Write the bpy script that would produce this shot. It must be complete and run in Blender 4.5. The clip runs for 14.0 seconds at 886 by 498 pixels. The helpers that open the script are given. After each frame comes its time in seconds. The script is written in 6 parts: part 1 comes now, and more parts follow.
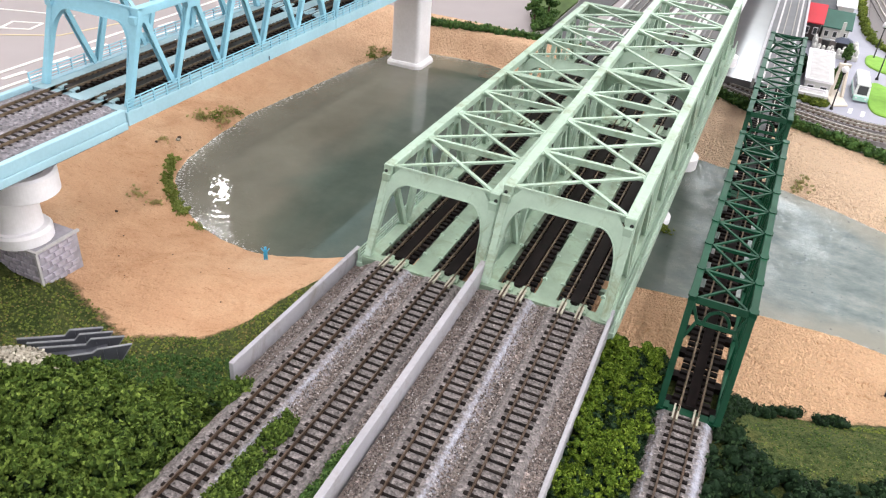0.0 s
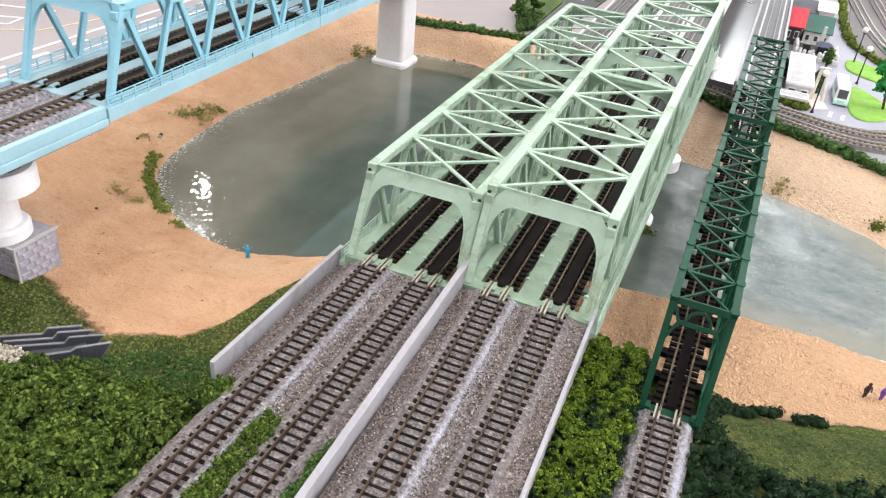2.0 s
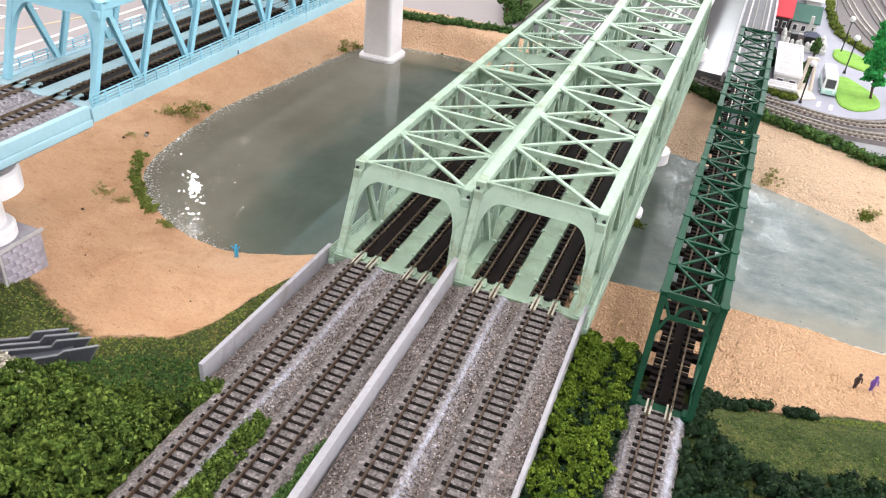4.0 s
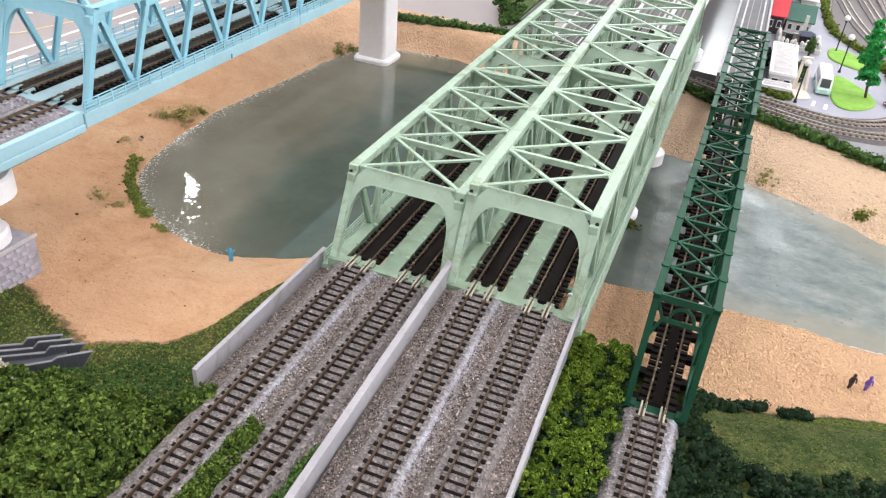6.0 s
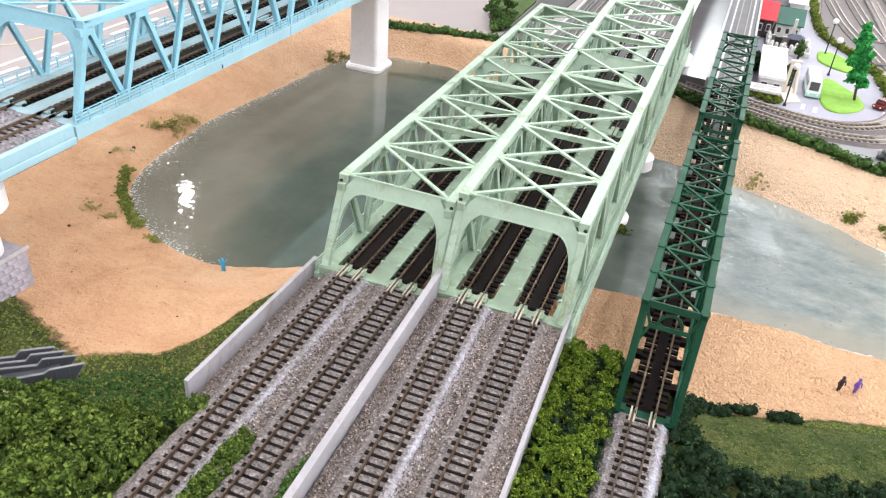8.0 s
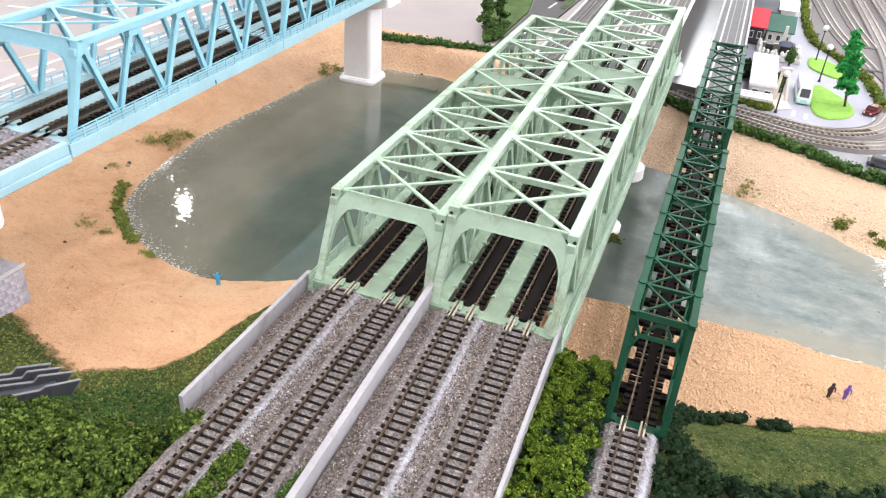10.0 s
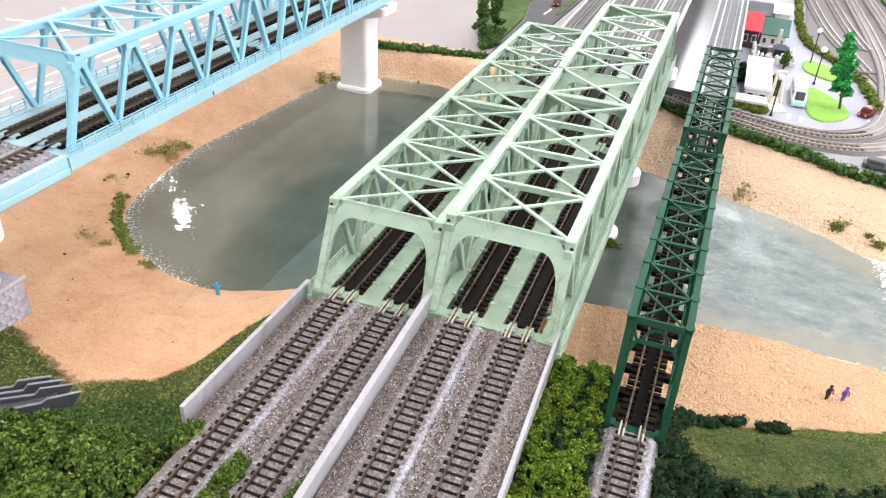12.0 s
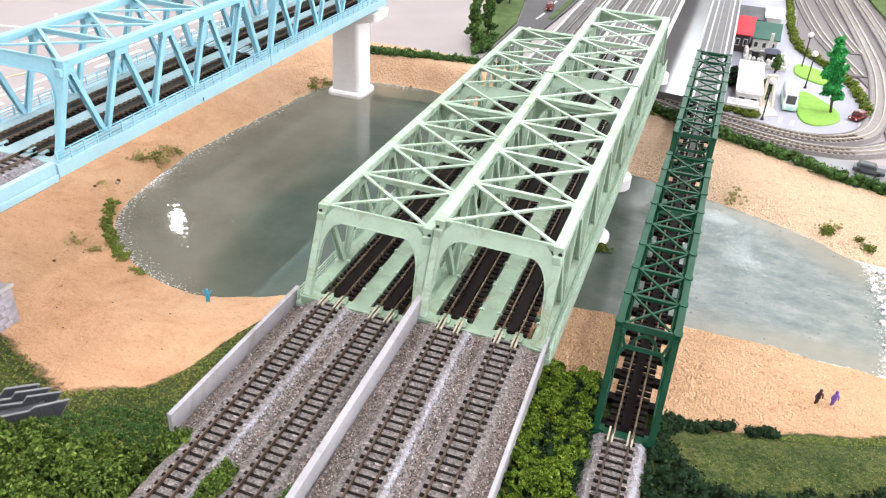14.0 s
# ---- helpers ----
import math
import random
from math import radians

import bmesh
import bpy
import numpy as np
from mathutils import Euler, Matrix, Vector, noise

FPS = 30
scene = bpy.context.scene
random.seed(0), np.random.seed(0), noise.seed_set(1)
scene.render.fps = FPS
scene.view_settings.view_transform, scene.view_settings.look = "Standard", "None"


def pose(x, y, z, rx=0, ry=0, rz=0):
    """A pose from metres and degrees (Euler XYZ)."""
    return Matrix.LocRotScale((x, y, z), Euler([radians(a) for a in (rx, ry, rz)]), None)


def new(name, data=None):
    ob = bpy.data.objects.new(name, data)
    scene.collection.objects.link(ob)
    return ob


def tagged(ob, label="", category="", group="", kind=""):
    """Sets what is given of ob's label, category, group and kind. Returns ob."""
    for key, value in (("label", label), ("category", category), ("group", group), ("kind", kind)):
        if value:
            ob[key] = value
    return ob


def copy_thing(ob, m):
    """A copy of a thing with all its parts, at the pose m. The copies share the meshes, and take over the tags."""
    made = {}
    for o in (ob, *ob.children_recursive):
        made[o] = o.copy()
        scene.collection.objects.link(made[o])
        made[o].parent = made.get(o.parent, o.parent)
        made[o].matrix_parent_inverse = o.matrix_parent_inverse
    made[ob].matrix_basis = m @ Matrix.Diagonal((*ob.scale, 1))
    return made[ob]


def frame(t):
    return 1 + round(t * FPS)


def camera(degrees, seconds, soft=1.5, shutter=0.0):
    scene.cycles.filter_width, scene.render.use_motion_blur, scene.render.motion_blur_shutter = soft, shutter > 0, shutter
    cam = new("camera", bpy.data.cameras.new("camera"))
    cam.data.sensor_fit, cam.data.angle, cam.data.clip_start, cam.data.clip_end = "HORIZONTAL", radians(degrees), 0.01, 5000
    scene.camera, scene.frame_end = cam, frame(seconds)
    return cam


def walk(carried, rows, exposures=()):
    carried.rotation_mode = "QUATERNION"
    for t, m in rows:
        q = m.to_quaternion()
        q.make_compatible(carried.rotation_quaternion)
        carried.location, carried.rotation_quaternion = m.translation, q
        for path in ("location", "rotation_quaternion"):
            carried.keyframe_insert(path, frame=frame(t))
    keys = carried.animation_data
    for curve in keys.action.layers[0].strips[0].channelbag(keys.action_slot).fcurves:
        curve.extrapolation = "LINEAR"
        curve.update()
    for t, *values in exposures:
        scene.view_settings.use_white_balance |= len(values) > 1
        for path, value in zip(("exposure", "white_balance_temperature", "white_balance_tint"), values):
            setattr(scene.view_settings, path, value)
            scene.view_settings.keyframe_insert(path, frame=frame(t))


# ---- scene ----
# camera: a hand-held look over a model railway, about 0.45 m from the near bridge portals
cam = camera(59.65, 14.0, 1.25)
PATH = [
    (0.0, 0.15255, -0.33839, 0.25709, 57.336, -4.076, 24.351),
    (0.5, 0.15408, -0.33891, 0.25912, 57.430, -4.118, 24.072),
    (1.0, 0.15395, -0.33837, 0.25855, 57.487, -4.388, 23.883),
    (1.5, 0.15298, -0.33860, 0.25722, 57.544, -4.772, 23.725),
    (2.0, 0.15250, -0.33799, 0.25632, 57.416, -5.024, 23.498),
    (2.5, 0.15179, -0.33710, 0.25584, 57.317, -5.078, 23.252),
    (3.0, 0.15207, -0.33626, 0.25626, 57.065, -5.012, 22.978),
    (5.5, 0.15360, -0.33298, 0.25849, 56.973, -4.415, 22.255),
    (6.0, 0.15457, -0.33286, 0.25890, 57.019, -4.427, 22.259),
    (6.5, 0.15445, -0.33384, 0.26043, 57.057, -4.352, 22.194),
    (7.0, 0.15649, -0.33304, 0.26108, 57.143, -4.100, 21.916),
    (7.5, 0.15728, -0.33265, 0.26145, 57.259, -4.092, 21.762),
    (10.0, 0.16231, -0.33332, 0.26799, 57.936, -3.515, 21.247),
    (10.5, 0.16285, -0.33388, 0.26876, 58.079, -3.438, 21.167),
    (11.0, 0.16234, -0.33433, 0.26931, 58.199, -3.464, 21.164),
    (11.5, 0.16244, -0.33395, 0.26927, 58.332, -3.361, 21.148),
    (12.0, 0.16343, -0.33465, 0.27034, 58.391, -2.915, 20.804),
    (12.5, 0.16581, -0.33354, 0.27104, 58.499, -2.817, 20.651),
    (13.0, 0.16585, -0.33234, 0.26982, 58.542, -2.909, 20.624),
    (13.5, 0.16550, -0.33215, 0.26985, 58.614, -2.992, 20.556),
    (14.0, 0.16684, -0.33235, 0.27147, 58.679, -2.890, 20.450),
]
walk(cam, [(t, pose(x, y, z, rx, ry, rz)) for t, x, y, z, rx, ry, rz in PATH], [(0.0, -0.46), (1.0, -0.42), (3.0, -0.41), (5.5, -0.37), (6.0, -0.51), (6.5, -0.33), (7.5, -0.29), (10.0, -0.23), (14.0, -0.17)])

MM = 0.001                    # everything below is written in millimetres
Z_WATER, Z_TABLE = -55.0, -47.0

# ---------------------------------------------------------------- light
world = bpy.data.worlds.new("sky_world")
scene.world = world
world.use_nodes = True
_n = world.node_tree.nodes
_sky = _n.new("ShaderNodeTexSky")
_sky.sky_type = "NISHITA"
_sky.sun_disc = False
_sky.sun_elevation, _sky.sun_rotation = radians(48), radians(200)
world.node_tree.links.new(_sky.outputs[0], _n["Background"].inputs[0])
_n["Background"].inputs[1].default_value = 0.12


def area_lamp(name, x, y, z, rx, ry, rz, sx, sy, watts, colour):
    data = bpy.data.lights.new(name, "AREA")
    data.shape, data.size, data.size_y = "RECTANGLE", sx * MM, sy * MM
    data.energy, data.color = watts, colour
    ob = new(name, data)
    ob.matrix_basis = pose(x * MM, y * MM, z * MM, rx, ry, rz)
    return ob


# ---------------------------------------------------------------- materials
class Nodes:
    """A small writer of node materials."""

    def __init__(self, name):
        self.m = bpy.data.materials.new(name)
        self.m.use_nodes = True
        self.t = self.m.node_tree
        self.b = self.t.nodes["Principled BSDF"]
        self.co = self.t.nodes.new("ShaderNodeTexCoord").outputs["Object"]

    def put(self, socket, value):
        if isinstance(value, bpy.types.NodeSocket):
            self.t.links.new(value, socket)
        else:
            socket.default_value = value

    def noise(self, scale, detail=4.0, rough=0.6, co=None, distort=0.0):
        n = self.t.nodes.new("ShaderNodeTexNoise")
        self.put(n.inputs["Vector"], co or self.co)
        n.inputs["Scale"].default_value = scale
        n.inputs["Detail"].default_value = detail
        n.inputs["Roughness"].default_value = rough
        n.inputs["Distortion"].default_value = distort
        return n.outputs["Fac"]

    def voronoi(self, scale, out="Color", feature="F1", co=None):
        n = self.t.nodes.new("ShaderNodeTexVoronoi")
        n.feature = feature
        self.put(n.inputs["Vector"], co or self.co)
        n.inputs["Scale"].default_value = scale
        return n.outputs[out]

    def ramp(self, fac, *stops):
        n = self.t.nodes.new("ShaderNodeValToRGB")
        self.put(n.inputs[0], fac)
        e = n.color_ramp.elements
        while len(e) < len(stops):
            e.new(0.5)
        for el, (at, c) in zip(e, stops):
            el.position = at
            el.color = (*c, 1) if len(c) == 3 else c
        return n.outputs[0]

    def mix(self, fac, a, b, mode="MIX"):
        n = self.t.nodes.new("ShaderNodeMix")
        n.data_type, n.blend_type = "RGBA", mode
        self.put(n.inputs[0], fac)
        self.put(n.inputs[6], a if isinstance(a, bpy.types.NodeSocket) else (*a, 1))
        self.put(n.inputs[7], b if isinstance(b, bpy.types.NodeSocket) else (*b, 1))
        return n.outputs[2]

    def math(self, op, a, b=0.0):
        n = self.t.nodes.new("ShaderNodeMath")
        n.operation = op
        self.put(n.inputs[0], a)
        self.put(n.inputs[1], b)
        return n.outputs[0]

    def stretch(self, x, y, z):
        n = self.t.nodes.new("ShaderNodeMapping")
        self.put(n.inputs["Vector"], self.co)
        n.inputs["Scale"].default_value = (x, y, z)
        return n.outputs[0]

    def island(self):
        return self.t.nodes.new("ShaderNodeNewGeometry").outputs["Random Per Island"]

    def each(self):
        return self.t.nodes.new("ShaderNodeObjectInfo").outputs["Random"]

    def attr(self, name):
        n = self.t.nodes.new("ShaderNodeAttribute")
        n.attribute_name = name
        return n.outputs["Fac"]

    def bump(self, height, strength=0.3, distance=0.5, normal=None):
        n = self.t.nodes.new("ShaderNodeBump")
        self.put(n.inputs["Height"], height)
        n.inputs["Strength"].default_value = strength
        n.inputs["Distance"].default_value = distance * MM
        if normal is not None:
            self.put(n.inputs["Normal"], normal)
        self.t.links.new(n.outputs[0], self.b.inputs["Normal"])
        return n.outputs[0]

    def done(self, colour, rough=0.6, metal=0.0, spec=0.5):
        self.put(self.b.inputs["Base Color"], colour if isinstance(colour, bpy.types.NodeSocket) else (*colour, 1))
        self.put(self.b.inputs["Roughness"], rough)
        self.b.inputs["Metallic"].default_value = metal
        self.b.inputs["Specular IOR Level"].default_value = spec
        return self.m


def shade(c, k):
    return tuple(min(1.0, v * k) for v in c)


def paint(name, c, rough=0.4, var=0.16, spec=0.5, grime=0.0):
    """Moulded, painted plastic: faint mottling, grime in patches, a soft sheen."""
    n = Nodes(name)
    big = n.ramp(n.noise(28, 3), (0.3, shade(c, 1 - var)), (0.7, shade(c, 1 + var * 0.5)))
    fine = n.ramp(n.noise(420, 2), (0.35, (0.82, 0.82, 0.8)), (0.65, (1, 1, 1)))
    col = n.mix(0.3, big, fine, "MULTIPLY")
    if grime:
        dirt = n.ramp(n.noise(55, 6, 0.72, None, 0.8), (0.52, (1, 1, 1)), (0.70, (0.60, 0.535, 0.43)))
        col = n.mix(grime, col, n.mix(1.0, col, dirt, "MULTIPLY"))
    n.bump(n.noise(900, 2), 0.12, 0.3)
    return n.done(col, n.ramp(n.noise(60, 2), (0.3, (rough - 0.08,) * 3), (0.7, (rough + 0.12,) * 3)), 0, spec)


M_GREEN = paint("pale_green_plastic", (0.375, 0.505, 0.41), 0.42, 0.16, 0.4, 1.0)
# Deck green darker than the truss: grime, and shade put into the colour.
M_GREENDECK = paint("shaded_green_deck", (0.255, 0.352, 0.265), 0.42, 0.34, 0.45, 1.0)
M_BLUE = paint("light_blue_plastic", (0.25, 0.50, 0.62), 0.42, 0.10)
M_BLUEDECK = paint("light_blue_deck", (0.265, 0.40, 0.455), 0.5, 0.2)
M_DARKGREEN = paint("dark_green_plastic", (0.006, 0.056, 0.029), 0.45, 0.3, 0.2)
M_PALEBLUE = paint("pale_blue_girder_plastic", (0.31, 0.50, 0.585), 0.42, 0.08)
M_WHITEPL = paint("white_plastic", (0.80, 0.79, 0.83), 0.42, 0.06)
M_WALLGREY = paint("pale_grey_plastic", (0.335, 0.332, 0.365), 0.5, 0.1, 0.4, 0.7)
M_DARKGREY = paint("dark_grey_plastic", (0.06, 0.064, 0.08), 0.5, 0.3)
M_DARKEDGE = paint("worn_grey_edge", (0.20, 0.205, 0.225), 0.5, 0.3)


def mat_sleeper():
    n = Nodes("brown_black_sleeper_plastic")
    col = n.ramp(n.each(), (0.0, (0.006, 0.005, 0.005)), (1.0, (0.018, 0.014, 0.013)))
    n.bump(n.noise(1200, 2), 0.3, 0.2)
    return n.done(col, 0.6, 0, 0.06)


def mat_rail():
    n = Nodes("brown_nickel_rail")
    col = n.ramp(n.noise(300, 3), (0.3, (0.034, 0.02, 0.012)), (0.7, (0.088, 0.055, 0.035)))
    return n.done(col, 0.42, 0.2)


def mat_dark_board():
    n = Nodes("dark_brown_board")
    col = n.ramp(n.noise(160, 4), (0.3, (0.003, 0.002, 0.002)), (0.75, (0.010, 0.006, 0.006)))
    n.bump(n.noise(700, 3), 0.2, 0.3)
    return n.done(col, 0.32, 0, 0.08)


def mat_ballast(name, a, b, c, size, chalk="", glint=2.3):
    n = Nodes(name)
    cells = n.voronoi(size)
    sep = n.t.nodes.new("ShaderNodeSeparateColor")
    n.put(sep.inputs[0], cells)
    col = n.ramp(sep.outputs[0], (0.0, a), (0.3, b), (0.8, c), (0.93, shade(c, 1.2)), (1.0, shade(c, glint)))
    dust = n.ramp(n.noise(22, 4), (0.35, (0.78, 0.76, 0.75)), (0.65, (1.08, 1.06, 1.05)))
    col = n.mix(0.7, col, dust, "MULTIPLY")
    if chalk:
        f = n.math("ADD", n.attr(chalk), n.math("MULTIPLY", n.math("SUBTRACT", n.noise(420, 4, 0.8), 0.5), 1.6))
        col = n.mix(n.ramp(f, (0.3, (0, 0, 0)), (0.95, (0.8, 0.8, 0.8))), col, (0.42, 0.44, 0.53))
    n.bump(n.voronoi(size, "Distance"), 0.9, 0.9)
    return n.done(col, 0.8)


M_SLEEPER = mat_sleeper()
M_RAIL = mat_rail()
M_BOARD = mat_dark_board()
M_BALLAST = mat_ballast("loose_grey_ballast", (0.05, 0.043, 0.041), (0.13, 0.11, 0.104), (0.195, 0.165, 0.155), 900, "chalk")
M_BALLAST2 = mat_ballast("moulded_grey_roadbed", (0.078, 0.07, 0.071), (0.14, 0.127, 0.128), (0.19, 0.172, 0.172), 800, "chalk", 1.8)
M_BALLAST3 = mat_ballast("lilac_grey_roadbed", (0.09, 0.087, 0.10), (0.17, 0.163, 0.185), (0.23, 0.22, 0.245), 700, "", 1.6)
M_GRAVEL = mat_ballast("cream_gravel", (0.20, 0.18, 0.14), (0.34, 0.31, 0.25), (0.46, 0.43, 0.36), 420, "", 1.4)


def mat_ground():
    """Sand-coloured plaster with ripples; sprinkled turf where the zone attribute says so."""
    n = Nodes("sand_and_turf")
    sand = n.ramp(n.noise(9, 6, 0.65, None, 0.4), (0.3, (0.43, 0.236, 0.135)), (0.48, (0.525, 0.322, 0.197)), (0.7, (0.595, 0.40, 0.262)))
    stain = n.ramp(n.noise(24, 6, 0.7, None, 1.0), (0.34, (0.80, 0.73, 0.66)), (0.5, (1, 1, 1)))
    sand = n.mix(0.75, sand, stain, "MULTIPLY")
    grains = n.ramp(n.noise(900, 2), (0.3, (0.84, 0.82, 0.8)), (0.7, (1.08, 1.08, 1.06)))
    sand = n.mix(0.8, sand, grains, "MULTIPLY")
    grit = n.ramp(n.noise(300, 4, 0.75, n.stretch(0.8, 1.5, 1)), (0.33, (0.70, 0.62, 0.56)), (0.43, (1, 1, 1)), (0.62, (1, 1, 1)), (0.7, (1.1, 1.1, 1.12)))
    sand = n.mix(1.0, sand, grit, "MULTIPLY")
    turf = n.ramp(n.noise(330, 5, 0.8), (0.30, (0.018, 0.027, 0.009)), (0.45, (0.060, 0.074, 0.024)), (0.56, (0.105, 0.113, 0.042)), (0.65, (0.145, 0.132, 0.058)), (0.78, (0.34, 0.28, 0.15)))
    patch = n.ramp(n.noise(34, 5, 0.7), (0.36, (0.40, 0.62, 0.40)), (0.52, (0.78, 0.92, 0.74)), (0.68, (1.12, 1.08, 0.86)))
    turf = n.mix(0.9, turf, patch, "MULTIPLY")
    edge = n.math("ADD", n.attr("turf"), n.math("MULTIPLY", n.math("SUBTRACT", n.noise(90, 6, 0.8), 0.5), 1.25))
    fac = n.ramp(edge, (0.40, (0, 0, 0)), (0.62, (1, 1, 1)))
    # Far sand mixed paler and pinker, partly in place of stronger light there.
    pale_sand = n.mix(n.attr("far"), (0.88, 0.572, 0.36), (0.92, 0.70, 0.51))
    sand = n.mix(n.math("MULTIPLY", n.attr("rough"), 0.78), sand, n.mix(0.8, pale_sand, grains, "MULTIPLY"))
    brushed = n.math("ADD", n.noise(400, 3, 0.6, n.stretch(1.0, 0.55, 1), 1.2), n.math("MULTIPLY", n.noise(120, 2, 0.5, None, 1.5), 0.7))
    # Ripple shade put into the colour: troughs darker orange, crests slightly paler.
    trough_shade = n.ramp(brushed, (0.56, (0.72, 0.53, 0.38)), (0.72, (1, 1, 1)), (0.95, (1.08, 1.07, 1.05)))
    sand = n.mix(n.math("MULTIPLY", n.attr("rough"), 0.8), sand, n.mix(1.0, sand, trough_shade, "MULTIPLY"))
    col = n.mix(fac, sand, turf)
    bare = n.math("SUBTRACT", 1.0, fac)
    ripples = n.math("MULTIPLY", brushed, n.math("MULTIPLY", bare, n.math("ADD", n.math("MULTIPLY", n.attr("rough"), 6.5), 0.3)))
    ripples = n.math("ADD", ripples, n.math("MULTIPLY", n.noise(48, 4, 0.6, None, 0.6), n.math("MULTIPLY", bare, 2.2)))
    fine = n.math("MULTIPLY", n.noise(1000, 3), n.math("ADD", 0.35, n.math("MULTIPLY", fac, 0.8)))
    n.bump(n.math("ADD", ripples, fine), 0.9, 2.0)
    return n.done(col, 0.85, 0, 0.15)


def mat_water():
    """Poured resin: glossy, brown-grey to green, milkier on one side, flat but for sparse pimples and a rippled rim."""
    n = Nodes("murky_resin_water")
    brown = n.ramp(n.noise(14, 4, 0.6), (0.3, (0.118, 0.114, 0.088)), (0.7, (0.158, 0.154, 0.122)))
    green = n.ramp(n.noise(16, 5, 0.6), (0.3, (0.054, 0.074, 0.062)), (0.7, (0.1, 0.122, 0.1)))
    f = n.math("ADD", n.attr("green"), n.math("MULTIPLY", n.math("SUBTRACT", n.noise(11, 5, 0.6, n.stretch(1.4, 0.7, 1), 0.5), 0.5), 0.9))
    col = n.mix(n.ramp(f, (0.22, (0, 0, 0)), (0.85, (1, 1, 1))), brown, green)
    milk = n.ramp(n.noise(55, 6, 0.7, n.stretch(0.8, 1.2, 1)), (0.3, (0.105, 0.14, 0.145)), (0.5, (0.165, 0.198, 0.195)), (0.72, (0.25, 0.275, 0.265)))
    specks = n.ramp(n.noise(210, 2, 0.5), (0.25, (0.45, 0.46, 0.48)), (0.30, (1, 1, 1)))
    shoal = n.ramp(n.math("ADD", n.attr("shoal"), n.math("MULTIPLY", n.math("SUBTRACT", n.noise(26, 5, 0.7, None, 0.6), 0.5), 0.9)), (0.25, (0, 0, 0)), (0.85, (1, 1, 1)))
    milk = n.mix(n.math("MULTIPLY", shoal, 0.75), milk, (0.235, 0.225, 0.185))
    col = n.mix(n.attr("milk"), col, n.mix(0.8, milk, specks, "MULTIPLY"))
    fleck = n.math("MULTIPLY", n.math("SUBTRACT", n.noise(420, 4, 0.7), 0.5), 2.1)
    # White flecks: foam at the river's end, painted sparkles on the lake rim.
    foam = n.ramp(n.math("ADD", n.attr("edge"), fleck), (0.66, (0, 0, 0)), (0.78, (1, 1, 1)))
    col = n.mix(foam, col, (0.52, 0.51, 0.49))
    line = n.ramp(n.math("ADD", n.attr("line"), n.math("MULTIPLY", n.math("SUBTRACT", n.noise(60, 4, 0.7), 0.5), 1.1)), (0.55, (0, 0, 0)), (0.75, (1, 1, 1)))
    col = n.mix(line, col, (0.60, 0.56, 0.56))
    calm = n.math("MULTIPLY", n.noise(120, 2, 0.5, n.stretch(1, 1.5, 1)), 0.009)
    pimple = n.math("MULTIPLY", n.math("MAXIMUM", n.math("SUBTRACT", n.noise(500, 2, 0.5), 0.55), 0.0), n.math("ADD", 0.04, n.math("MULTIPLY", n.attr("stipple"), 1.9)))
    chop = n.math("MULTIPLY", n.noise(480, 3, 0.6), n.math("MULTIPLY", n.math("POWER", n.attr("edge"), 3.0), 0.7))
    run = n.math("ADD", n.math("MULTIPLY", n.noise(380, 4, 0.65, n.stretch(0.8, 1.2, 1), 1.0), n.math("MULTIPLY", n.attr("stream"), 0.75)), n.math("MULTIPLY", n.noise(46, 3, 0.5, None, 0.8), n.math("MULTIPLY", n.attr("milk"), 0.08)))
    n.bump(n.math("ADD", n.math("ADD", n.math("ADD", calm, pimple), chop), run), 0.5, 1.2)
    rough = n.math("ADD", 0.018, n.math("MULTIPLY", n.attr("milk"), 0.03))
    return n.done(col, rough, 0, 0.5)


def mat_foliage(name, dark, mid, light):
    """Foam leaves: lumps painted dark as gap shade, the small flakes on them a fresher green."""
    n = Nodes(name)
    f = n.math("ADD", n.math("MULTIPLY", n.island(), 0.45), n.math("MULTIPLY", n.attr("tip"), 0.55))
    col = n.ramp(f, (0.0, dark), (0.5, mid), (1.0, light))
    col = n.mix(0.7, col, n.ramp(n.noise(35, 3), (0.3, (0.62, 0.66, 0.6)), (0.7, (1.2, 1.15, 1.0))), "MULTIPLY")
    n.bump(n.noise(1300, 3, 0.7), 0.8, 0.7)
    return n.done(col, 0.75, 0, 0.12)


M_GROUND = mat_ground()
M_WATER = mat_water()
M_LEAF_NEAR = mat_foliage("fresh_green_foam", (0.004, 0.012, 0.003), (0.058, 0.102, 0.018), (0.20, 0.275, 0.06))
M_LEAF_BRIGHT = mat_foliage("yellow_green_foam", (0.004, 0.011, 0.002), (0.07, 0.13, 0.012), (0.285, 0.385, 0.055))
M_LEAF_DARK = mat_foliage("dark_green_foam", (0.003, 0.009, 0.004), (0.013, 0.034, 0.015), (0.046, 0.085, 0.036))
M_LEAF_HEDGE = mat_foliage("hedge_green_foam", (0.016, 0.045, 0.012), (0.06, 0.125, 0.035), (0.15, 0.24, 0.075))
M_LEAF_OLIVE = mat_foliage("olive_green_foam", (0.05, 0.075, 0.012), (0.11, 0.15, 0.025), (0.22, 0.26, 0.05))
M_LEAF_TREE = mat_foliage("plastic_bright_leaf", (0.012, 0.14, 0.035), (0.03, 0.28, 0.07), (0.07, 0.42, 0.12))


def plain(name, c, rough=0.5, var=0.12, scale=40, metal=0.0, spec=0.35):
    n = Nodes(name)
    col = n.ramp(n.noise(scale, 4), (0.3, shade(c, 1 - var)), (0.7, shade(c, 1 + var)))
    n.bump(n.noise(scale * 12, 2), 0.1, 0.3)
    return n.done(col, rough, metal, spec)


